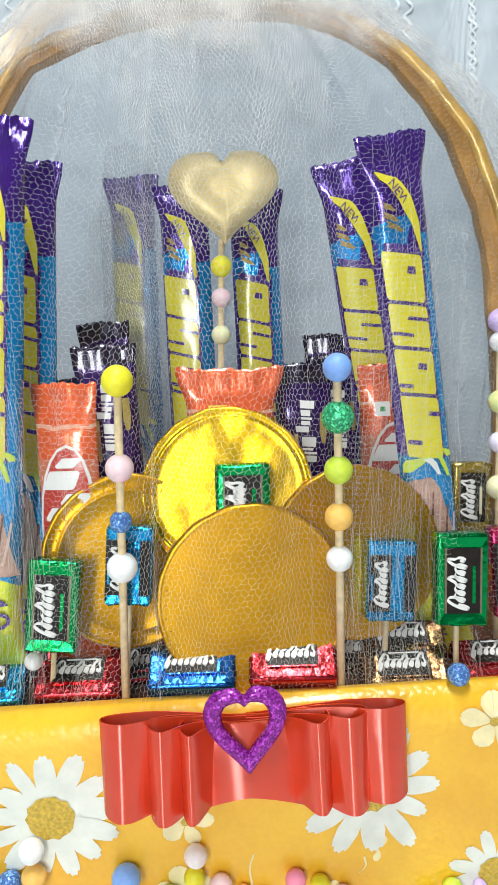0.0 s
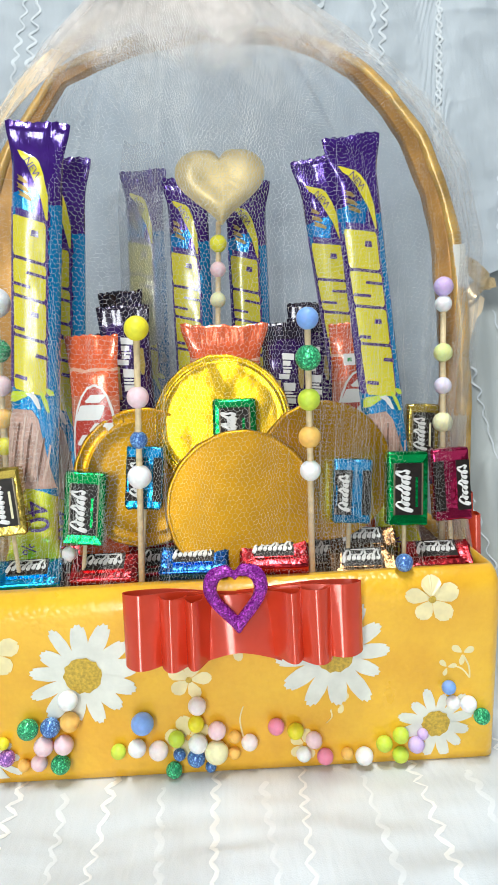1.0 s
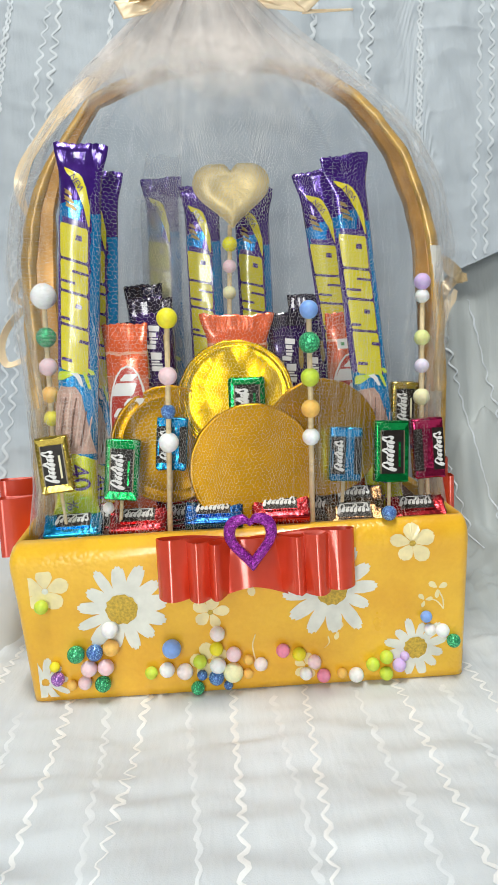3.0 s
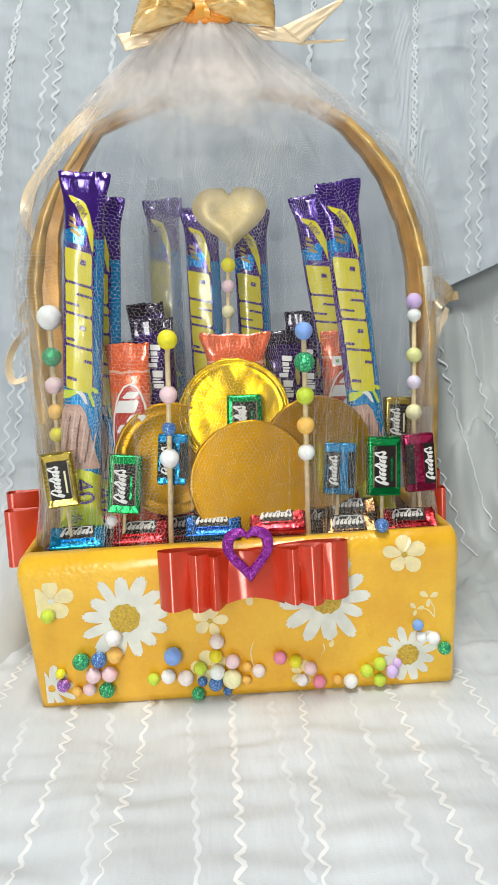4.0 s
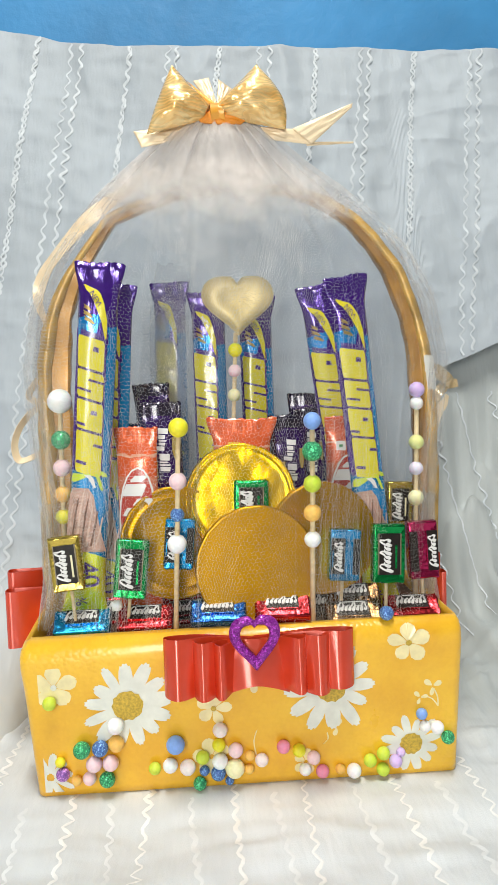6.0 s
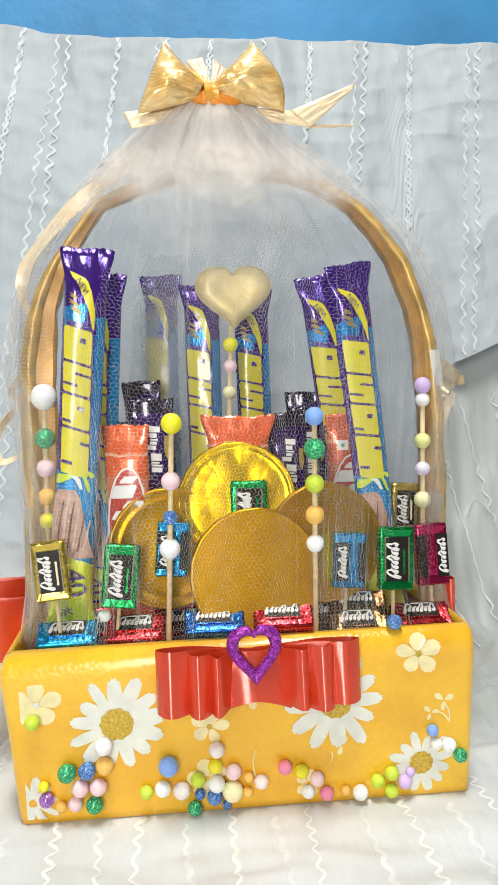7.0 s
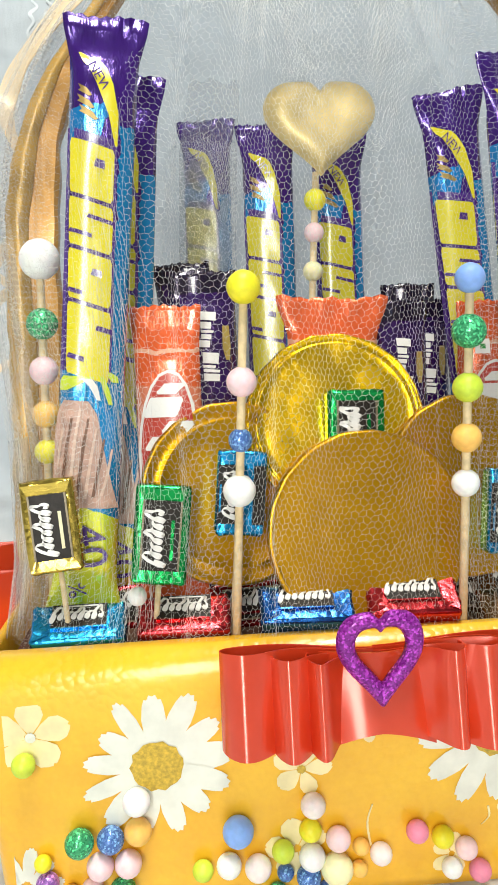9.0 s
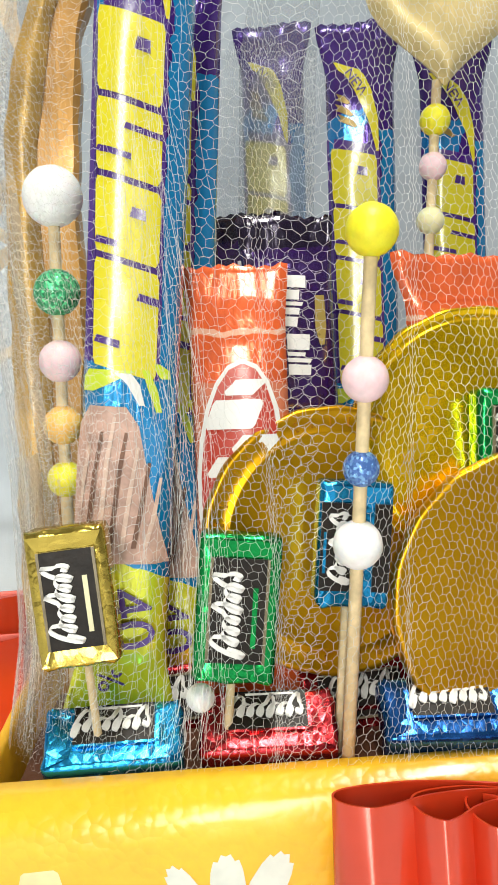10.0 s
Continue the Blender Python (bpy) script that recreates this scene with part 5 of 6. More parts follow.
# loose beads at the rim
for x, y, z, r, c in ((0.0865, -0.0050, 0.1012, 0.0043, "blue"), (-0.0715, 0.0060, 0.1105, 0.0034, "white")):
    solo("foam_bead", bead_mesh(r), BEADS[c], c + " foam bead lying at the box rim", "bead", "foam beads on the basket", m=pose(x, y, z))


# ---- foam beads glued to the front ----
for c, x, z, r in (
    ("green", -0.0937, 0.0302, 0.0050), ("blue", -0.0832, 0.0305, 0.0047), ("orange", -0.0738, 0.0329, 0.0047), ("yellow", -0.1067, 0.0225, 0.0030),
    ("purple", -0.1054, 0.0152, 0.0040), ("orange", -0.0979, 0.0103, 0.0030), ("pink", -0.0872, 0.0208, 0.0047), ("pink", -0.0777, 0.0210, 0.0047),
    ("pink", -0.0903, 0.0118, 0.0040), ("green", -0.0801, 0.0107, 0.0047), ("white", -0.0738, 0.0439, 0.0047), ("lime", -0.1102, 0.0598, 0.0040),
    ("sky", -0.0398, 0.0302, 0.0054), ("lime", -0.0524, 0.0153, 0.0037), ("white", -0.0433, 0.0169, 0.0044), ("blush", -0.0332, 0.0152, 0.0047),
    ("lime", -0.0243, 0.0205, 0.0040), ("blue", -0.0235, 0.0115, 0.0030), ("green", -0.0264, 0.0040, 0.0040), ("blush", -0.0136, 0.0375, 0.0044),
    ("yellow", -0.0146, 0.0279, 0.0040), ("white", -0.0142, 0.0178, 0.0047), ("blue", -0.0154, 0.0100, 0.0044), ("blue", -0.0088, 0.0040, 0.0027),
    ("pink", -0.0049, 0.0240, 0.0044), ("cream", -0.0056, 0.0131, 0.0057), ("orange", 0.0034, 0.0194, 0.0030), ("orange", 0.0029, 0.0108, 0.0030),
    ("blush", 0.0104, 0.0166, 0.0040), ("rose", 0.0234, 0.0242, 0.0040), ("yellow", 0.0326, 0.0213, 0.0040), ("pink", 0.0413, 0.0161, 0.0040),
    ("white", 0.0363, 0.0085, 0.0037), ("rose", 0.0466, 0.0068, 0.0040), ("orange", 0.0574, 0.0071, 0.0030), ("white", 0.0655, 0.0061, 0.0044),
    ("lime", 0.0753, 0.0119, 0.0040), ("lime", 0.0833, 0.0160, 0.0040), ("lime", 0.0832, 0.0055, 0.0040), ("lavender", 0.0908, 0.0104, 0.0040),
    ("lavender", 0.0942, 0.0154, 0.0027), ("sky", 0.1063, 0.0397, 0.0034), ("white", 0.1084, 0.0317, 0.0034), ("white", 0.1158, 0.0307, 0.0040),
    ("green", 0.1224, 0.0238, 0.0040),
):
    solo("foam_bead", bead_mesh(r), BEADS[c], c + " foam bead glued to the box front", "bead", "foam beads on the basket", m=pose(x, face_y(z) - r * 0.9, z))


# ---- the red bow with its purple heart ----


def flat_loop(parent, x_end, z_top, z_bot, depth, y0, centre=0.0075):
    """One ribbon loop: from the middle out to x_end and back, as high as the ribbon is wide."""
    s = 1 if x_end > centre else -1
    reach = abs(x_end - centre)
    path, across = [], []
    outline = [(0.0, 0.0), (0.35, -0.18), (0.60, -0.55), (0.77, -0.95), (0.87, -1.02), (0.96, -0.78), (1.0, -0.42), (0.97, -0.10), (0.85, 0.05), (0.5, 0.1), (0.0, 0.1)]
    pts = smooth_path([(centre + s * reach * u, y0 + depth * v, 0) for u, v in outline], 7)
    for p in pts:
        u = abs(p.x - centre) / reach
        lo = z_bot + (0.0075) * (1 - sstep(0.0, 0.55, u * reach / 0.03))
        hi = z_top - 0.003 * (1 - sstep(0.0, 0.7, u))
        front = min(1.0, max(0.0, (y0 - p.y) / depth))
        path.append(Vector((p.x, p.y + face_y((lo + hi) / 2) - 0.0015, (lo + hi) / 2)))
        across.append(Vector((0, (hi - lo) * (-0.10 + 0.30 * front), hi - lo)))
    part("loop", ribbon("loop", path, across, 0.0005), RED_RIBBON, parent)


bow = thing("ribbon_bow", "shiny red ribbon bow with stacked loops, glued to the box front", "bow")
for x_end, zt, zb, dp, y0 in ((-0.0440, 0.0965, 0.0640, 0.0125, -0.0012), (-0.0275, 0.0950, 0.0640, 0.0150, -0.0022), (-0.0160, 0.0940, 0.0650, 0.0160, -0.0030),
                              (0.0640, 0.0970, 0.0655, 0.0120, -0.0012), (0.0500, 0.0960, 0.0640, 0.0145, -0.0022), (0.0365, 0.0955, 0.0655, 0.0150, -0.0030)):
    flat_loop(bow, x_end, zt, zb, dp, y0)
path, across = [], []
for k in range(21):
    a = -1.0 + 2.0 * k / 20
    lo = 0.0690 - 0.0065 * abs(a) ** 1.6
    path.append(Vector((0.0075 + 0.019 * a, face_y(0.08) - 0.0085 - 0.0050 * math.cos(a * 1.5), (lo + 0.0945) / 2)))
    across.append(Vector((0, 0.0045, 0.0945 - lo)))
part("knot", ribbon("knot", path, across, 0.0006), RED_RIBBON, bow)
tail = smooth_path([(0.028, -0.009, 0.067), (0.033, -0.009, 0.062), (0.037, -0.008, 0.058)], 6)
part("tail", ribbon("tail", tail, (0.004, 0, 0.003), 0.0004), RED_RIBBON, bow)

# the heart is a padded outline: a rounded section swept round it
n = 64


def heart_point(k, j):
    a = 2 * math.pi * j / 10
    hx, hz = heart_xy(2 * math.pi * k / n)
    hx, hz = 0.74 * hx + 0.25 * math.sin(2 * math.pi * k / n), 0.76 * hz + 0.20 * math.cos(2 * math.pi * k / n)
    g = 0.79 + 0.22 * math.cos(a)
    return Vector((0.0150 * hx * g, -0.0030 * math.sin(a) if math.sin(a) > 0 else 0.0, 0.0196 * (hz * g + 0.02 * (1 - g) / 0.36)))


vs, fs = grid(n, 11, heart_point, True)
solo("heart_ornament", mesh_of("heart_ornament", vs, fs), PURPLE_GLITTER, "purple glitter foam heart outline on the red bow", "ornament", m=pose(0.0072, -0.0240, 0.0966, 4, -2, 0))


def side_bow(x, s, full=1.0):
    ob = thing("ribbon_bow", "red ribbon bow fixed to the box end", "bow", "bows on the box ends")
    for reach, zt, zb, dy in ((0.024, 0.118, 0.074, 0.0), (0.020, 0.112, 0.070, 0.014), (0.022, 0.109, 0.072, -0.016)):
        outline = [(0.0, 0.0), (0.5, -0.006), (0.9, -0.008), (1.0, -0.004), (0.95, 0.002), (0.5, 0.003), (0.0, 0.004)]
        pts = smooth_path([(x + s * reach * full * u, 0.076 + dy + v, (zt + zb) / 2) for u, v in outline], 6)
        part("loop", ribbon("loop", pts, (0, 0, zt - zb), 0.0005), RED_RIBBON, ob)
    return ob


side_bow(-0.1260, -1)
side_bow(0.1300, 1, 0.55)

# ---- the gold bow that ties the net ----
top = thing("gold_bow", "shiny gold ribbon bow tying the net at the top", "bow")


def puff(name, parent, quad, y_in, y_out, bulge, material, label="", bow=0.0, seed=0.0, crease=0.0012):
    """A loop of wide ribbon pressed into a pillow: quad holds (x, z) at the knot's top, the far top, the far bottom and the knot's bottom;
    bow swells its far edge outwards."""
    (ax, az), (bx, bz), (cx, cz), (dx, dz) = quad
    nu, nv = 26, 14

    def point(i, j, side):
        u, v = i / (nu - 1), j / (nv - 1)
        x = (ax + (bx - ax) * u) * (1 - v) + (dx + (cx - dx) * u) * v
        z = (az + (bz - az) * u) * (1 - v) + (dz + (cz - dz) * u) * v
        out = bow * math.sin(math.pi * v) * u ** 3
        x += out * (1 if bx > ax else -1)
        swell = math.sin(math.pi * min(1.0, 0.12 + 0.88 * u)) ** 0.6 * math.sin(math.pi * v) ** 0.55
        edge = (1 - abs(2 * v - 1) ** 4) * (1 - u ** 6)
        fold = crease * edge * (noise.noise(Vector((u * 2.2 + seed, v * 7.0, seed))) + 0.5 * noise.noise(Vector((u * 6.0, v * 15.0 + seed, 3.0))))
        y = y_in + (y_out - y_in) * u + side * (bulge * swell + 0.0002) + fold
        return Vector((x, y, z))
    vs, fs = grid(nu, nv, lambda i, j: point(i, j, -1.0))
    back, fb = grid(nu, nv, lambda i, j: point(i, j, 1.0))
    m = len(vs)
    fs += [tuple(m + q for q in reversed(f)) for f in fb]
    rim = [i for i in range(nu)] + [j * nu + nu - 1 for j in range(1, nv)] + [(nv - 1) * nu + i for i in range(nu - 2, -1, -1)] + [j * nu for j in range(nv - 2, 0, -1)]
    for p, q in zip(rim, rim[1:] + rim[:1]):
        fs.append((q, p, m + p, m + q))
    return part(name, mesh_of(name, vs + back, fs), material, parent, label)


puff("loop", top, [(-0.0060, 0.4075), (-0.0285, 0.4295), (-0.0450, 0.3895), (-0.0110, 0.3990)], 0.0415, 0.0360, 0.0100, GOLD_RIBBON, "patterned gold ribbon loop", 0.0010, 1.0, 0.0065)
puff("loop", top, [(-0.0015, 0.4090), (0.0225, 0.4310), (0.0395, 0.3925), (0.0000, 0.4010)], 0.0425, 0.0390, 0.0100, GOLD_RIBBON, "patterned gold ribbon loop", 0.0070, 5.0, 0.0065)
# the far walls of the loops and the upright ends between them, lit through
puff("loop_back", top, [(-0.0030, 0.4110), (-0.0270, 0.4320), (-0.0220, 0.4180), (-0.0040, 0.4040)], 0.0460, 0.0520, 0.0010, ORANGE_RIBBON, "orange-gold inside of the ribbon loop", 0.001, 2.0)
puff("loop_back", top, [(-0.0010, 0.4110), (0.0200, 0.4325), (0.0170, 0.4180), (0.0000, 0.4040)], 0.0460, 0.0520, 0.0010, ORANGE_RIBBON, "orange-gold inside of the ribbon loop", 0.001, 3.0)
puff("ribbon_end", top, [(-0.0010, 0.4080), (-0.0060, 0.4300), (-0.0160, 0.4280), (-0.0045, 0.4060)], 0.0470, 0.0560, 0.0008, PEACH_RIBBON, "pale gold ribbon end", 0.0, 4.0, 0.002)
puff("ribbon_end", top, [(0.0000, 0.4080), (0.0085, 0.4230), (0.0000, 0.4290), (-0.0025, 0.4070)], 0.0470, 0.0560, 0.0008, PEACH_RIBBON, "pale gold ribbon end", 0.0, 6.0, 0.002)
puff("underside", top, [(-0.0030, 0.4050), (0.0175, 0.4000), (0.0120, 0.3960), (-0.0030, 0.3955)], 0.0380, 0.0400, 0.0012, DEEP_RIBBON, "orange underside of the ribbon", 0.0, 7.0)
puff("underside", top, [(-0.0030, 0.4050), (-0.0150, 0.4010), (-0.0120, 0.3970), (-0.0030, 0.3955)], 0.0380, 0.0400, 0.0012, DEEP_RIBBON, "orange underside of the ribbon", 0.0, 8.0)
for k, (x, turn) in enumerate(((-0.0040, 0.5), (-0.0005, -0.3))):
    p = smooth_path([(x - 0.001, 0.050, 0.4100), (x, 0.0385, 0.4080), (x, 0.0350 + 0.001 * k, 0.4020), (x + 0.001, 0.040, 0.3965)], 5)
    part("knot", ribbon("knot", p, Vector((0.0048, 0.002 * turn, 0.0012 * turn)), 0.0008), ORANGE_RIBBON, top)
# the tails that stick out under the loops
puff("tail", top, [(0.0440, 0.3945), (0.0815, 0.4085), (0.0810, 0.4060), (0.0560, 0.3850)], 0.0440, 0.0400, 0.0006, PEACH_RIBBON, "pale gold ribbon tail", 0.0, 9.0)
puff("tail", top, [(0.0240, 0.3960), (0.0440, 0.3945), (0.0560, 0.3850), (0.0300, 0.3880)], 0.0440, 0.0440, 0.0006, PEACH_RIBBON, "pale gold ribbon tail", 0.0, 10.0)
puff("tail", top, [(0.0530, 0.3870), (0.0830, 0.3875), (0.0830, 0.3865), (0.0530, 0.3845)], 0.0450, 0.0470, 0.0004, PEACH_RIBBON, "pale gold ribbon tail", 0.0, 11.0)
puff("tail", top, [(-0.0150, 0.3990), (-0.0535, 0.3935), (-0.0490, 0.3840), (-0.0180, 0.3900)], 0.0450, 0.0440, 0.0008, PEACH_RIBBON, "pale gold ribbon tail", 0.0, 12.0, 0.003)

# long streamers and curls beside the handle
streamer = thing("ribbon_streamer", "pale gold ribbon hanging down beside the handle", "ribbon", "gold streamers")


def flat_band(name, parent, points, width, lean, material, label=""):
    """A ribbon seen on its broad face: width across its run in the upright plane, leaning lean in depth; width may taper as (start, middle, end)."""
    path = smooth_path(points, 8)
    across = []
    for k in range(len(path)):
        d = (path[min(k + 1, len(path) - 1)] - path[max(k - 1, 0)]).normalized()
        t = k / (len(path) - 1)
        w = width[0] + (width[1] - width[0]) * sstep(0, 0.4, t) + (width[2] - width[1]) * sstep(0.6, 1, t)
        across.append(Vector((-d.z, lean * math.sin(7 * t + 1), d.x)).normalized() * w)
    part(name, ribbon(name, path, across, 0.0004), material, parent, label)


flat_band("band", streamer, [(-0.040, 0.060, 0.378), (-0.062, 0.060, 0.362), (-0.086, 0.062, 0.345), (-0.107, 0.064, 0.323), (-0.1165, 0.066, 0.310), (-0.1205, 0.068, 0.295), (-0.1160, 0.070, 0.280)],
          (0.0055, 0.0095, 0.0040), 0.7, PEACH_RIBBON)
loop = smooth_path([(-0.116, 0.068, 0.250), (-0.125, 0.071, 0.243), (-0.131, 0.075, 0.234), (-0.124, 0.078, 0.228), (-0.131, 0.079, 0.223), (-0.1385, 0.076, 0.213), (-0.1412, 0.072, 0.202), (-0.1385, 0.070, 0.1925), (-0.131, 0.073, 0.1935), (-0.121, 0.077, 0.199)], 7)
band = []
for k in range(len(loop)):
    d = (loop[min(k + 1, len(loop) - 1)] - loop[max(k - 1, 0)]).normalized()
    band.append(Vector((-d.z, 0, d.x)) * 0.0036 + Vector((0, 0.0045, 0)))
part("curl", ribbon("curl", loop, band, 0.0004), PEACH_RIBBON, streamer)
other = thing("ribbon_streamer", "curled tan-gold ribbon knotted on the handle", "ribbon", "gold streamers")
flat_band("curl", other, [(0.131, 0.069, 0.246), (0.139, 0.067, 0.2445), (0.147, 0.070, 0.2395), (0.1530, 0.074, 0.2350), (0.1590, 0.077, 0.2345)], (0.006, 0.0085, 0.006), 0.5, TAN_RIBBON)
flat_band("curl", other, [(0.1570, 0.078, 0.2330), (0.1500, 0.074, 0.2330), (0.1435, 0.071, 0.2290), (0.1405, 0.070, 0.2220), (0.1440, 0.072, 0.2160)], (0.005, 0.0075, 0.004), 0.6, TAN_RIBBON)
flat_band("curl", other, [(0.1500, 0.072, 0.2265), (0.1470, 0.069, 0.2215), (0.1425, 0.068, 0.2160), (0.1395, 0.068, 0.2060), (0.1385, 0.068, 0.1930)], (0.004, 0.0065, 0.004), 0.5, PEACH_RIBBON)
scrap = thing("foil_scrap", "crumpled silver film corner sticking out of the net", "film")
vs, fs = grid(14, 6, lambda i, j: Vector((-0.071 + 0.022 * i / 13, 0.058 + 0.004 * noise.noise(Vector((i * 0.6, j * 0.7, 1))), 0.3640 + 0.016 * i / 13 + 0.0010 * (j - 2.5) * (0.5 + i / 13) + 0.002 * noise.noise(Vector((i * 0.9, j, 4))))))
part("film", mesh_of("film", vs, fs), SILVER_FOIL, scrap)

# ---- the tulle net over all ----
CELL = 0.00245


def table(v, rows):
    for (a, p), (b, q) in zip(rows, rows[1:]):
        if v <= b:
            return p + (q - p) * (v - a) / (b - a)
    return rows[-1][1]


HALF_X = [(0.092, 0.1285), (0.12, 0.124), (0.16, 0.1245), (0.25, 0.1345), (0.29, 0.130), (0.32, 0.117), (0.345, 0.098), (0.362, 0.080), (0.376, 0.060), (0.386, 0.045), (0.394, 0.033), (0.400, 0.024), (0.408, 0.022), (0.414, 0.026)]
FRONT_Y = [(0.092, -0.0020), (0.16, -0.0020), (0.22, -0.0018), (0.29, 0.010), (0.325, 0.019), (0.35, 0.031), (0.376, 0.037), (0.390, 0.0345), (0.398, 0.0375), (0.406, 0.046), (0.414, 0.048)]
BACK_Y = [(0.092, 0.146), (0.25, 0.150), (0.30, 0.142), (0.345, 0.120), (0.376, 0.090), (0.388, 0.075), (0.396, 0.070), (0.414, 0.080)]
MID_X = [(0.092, 0.0035), (0.25, 0.006), (0.33, 0.006), (0.376, -0.001), (0.414, -0.002)]
heights = np.concatenate([np.linspace(0.092, 0.345, 200), np.linspace(0.345, 0.414, 130)[1:]])
prof = [(table(z, HALF_X), table(z, FRONT_Y), table(z, BACK_Y), table(z, MID_X)) for z in heights]
prof = np.array(prof)
# smooth the profile and measure its length along the middle of the front and the side together
for _ in range(8):
    prof[1:-1] = (prof[:-2] + prof[1:-1] * 2 + prof[2:]) / 4
step = np.hypot(np.hypot(np.diff(heights), np.diff(prof[:, 0]) * 0.6), np.diff(prof[:, 1]) * 0.6)
arc = np.concatenate([[0], np.cumsum(step)])


def net_points(u, s):
    """u: 0..1 round the basket, s: metres up the net."""
    z = np.interp(s, arc, heights)
    hx, fy, by, mx = (np.interp(s, arc, prof[:, k]) for k in range(4))
    px_ = np.interp(u % 1.0, way, ox / 0.128)
    py_ = np.interp(u % 1.0, way, oy / 0.076)
    a = 2 * np.pi * u
    rnd = np.interp(z, [0.25, 0.30, 0.37, 0.414], [0.0, 0.25, 0.9, 1.0])
    px_, py_ = px_ * (1 - rnd) + np.cos(a) * rnd, py_ * (1 - rnd) + np.sin(a) * rnd
    gather = np.interp(z, [0.092, 0.15, 0.30, 0.37, 0.414], [0.05, 0.35, 0.8, 1.0, 0.6])
    fold = np.sin(a * 23 + 1.2 * np.sin(a * 5)) * 0.5 + np.sin(a * 41 + 2.0 + 1.5 * np.sin(3 * a)) * 0.35 + np.sin(a * 9 + z * 14) * 0.3
    amp = 0.0034 * gather * np.interp(z, [0.34, 0.37, 0.40], [1.0, 0.55, 0.5]) * np.interp(hx, [0.012, 0.06, 0.13], [0.8, 1.3, 1.0])
    x = mx + (hx + fold * amp) * px_
    cy, hy = (fy + by) / 2, (by - fy) / 2
    y = cy + (hy - 0.0025 * gather * (0.5 + fold * 0.7)) * py_
    zz = z + 0.0012 * gather * np.sin(a * 31 + z * 40)
    return np.stack([x, y, zz], axis=-1)


# angle against the share of the way round, for a rounded oblong
ww = np.linspace(0, 1, 4001)
ww = ww ** 4 / (ww ** 4 + (1 - ww) ** 4)
aa = np.concatenate([(k + ww[:-1]) * np.pi / 2 for k in range(4)] + [[2 * np.pi]])
ox = 0.128 * np.sign(np.cos(aa)) * np.abs(np.cos(aa)) ** 0.4
oy = 0.076 * np.sign(np.sin(aa)) * np.abs(np.sin(aa)) ** 0.4
way = np.concatenate([[0], np.cumsum(np.hypot(np.diff(ox), np.diff(oy)))])
perimeter = way[-1]
way /= perimeter
cols, rows_n = int(1.42 * perimeter / CELL), int(arc[-1] / (CELL * 0.866))
ii, jj = np.meshgrid(np.arange(cols), np.arange(rows_n), indexing="ij")
ii, jj = ii.ravel(), jj.ravel()
# a honeycomb: two nodes for each cell, three threads from each lower node


def node_at(i, j, upper):
    s = (j + (0.667 if upper else 0.333)) * CELL * 0.866
    u = (i + 0.5 * (j % 2) + (0.5 if upper else 0.0)) / cols
    return u, s


def skew(u, s):
    """Uneven drawing of the net: gentle waves, and bunched pleats at a few places round it."""
    v = u + 0.0034 * np.sin(u * 2 * np.pi * 13 + 1.0 + s * 2) + 0.0014 * np.sin(u * 2 * np.pi * 29 + s * 3) + 0.002 * np.sin(s * 31 + u * 40)
    for at, w, k in ((0.612, 0.007, 0.8), (0.672, 0.007, 0.65), (0.715, 0.006, 0.55), (0.828, 0.007, 0.65), (0.884, 0.008, 0.8), (0.642, 0.0028, 0.85), (0.790, 0.0028, 0.85), (0.858, 0.0032, 0.85), (0.09, 0.01, 0.8), (0.25, 0.02, 0.7), (0.42, 0.01, 0.8)):
        d = u % 1.0 - at - 0.02 * (s - 0.1)
        v = v - k * d * np.exp(-(d / w) ** 2)
    v = v + 0.0004 * np.sin(u * 8111.0 + s * 23117.0)
    return v, s + 0.002 * np.sin(u * 90) + 0.00045 * np.sin(u * 12011.0 + s * 17011.0)


ends = []
u0, s0 = node_at(ii, jj, False)
u1, s1 = node_at(ii, jj, True)
ends.append((u0, s0, u1, s1))
ends.append((u1, s1, u0 + 1.0 / cols, s0))
odd = jj % 2
un, sn = node_at(ii + odd, jj + 1, False)
ends.append((u1, s1, (ii + 0.5 * odd + 0.5) / cols, s1 + CELL * 0.866 * 0.667))
net = thing("tulle_net", "white tulle net gathered over the whole basket", "net")


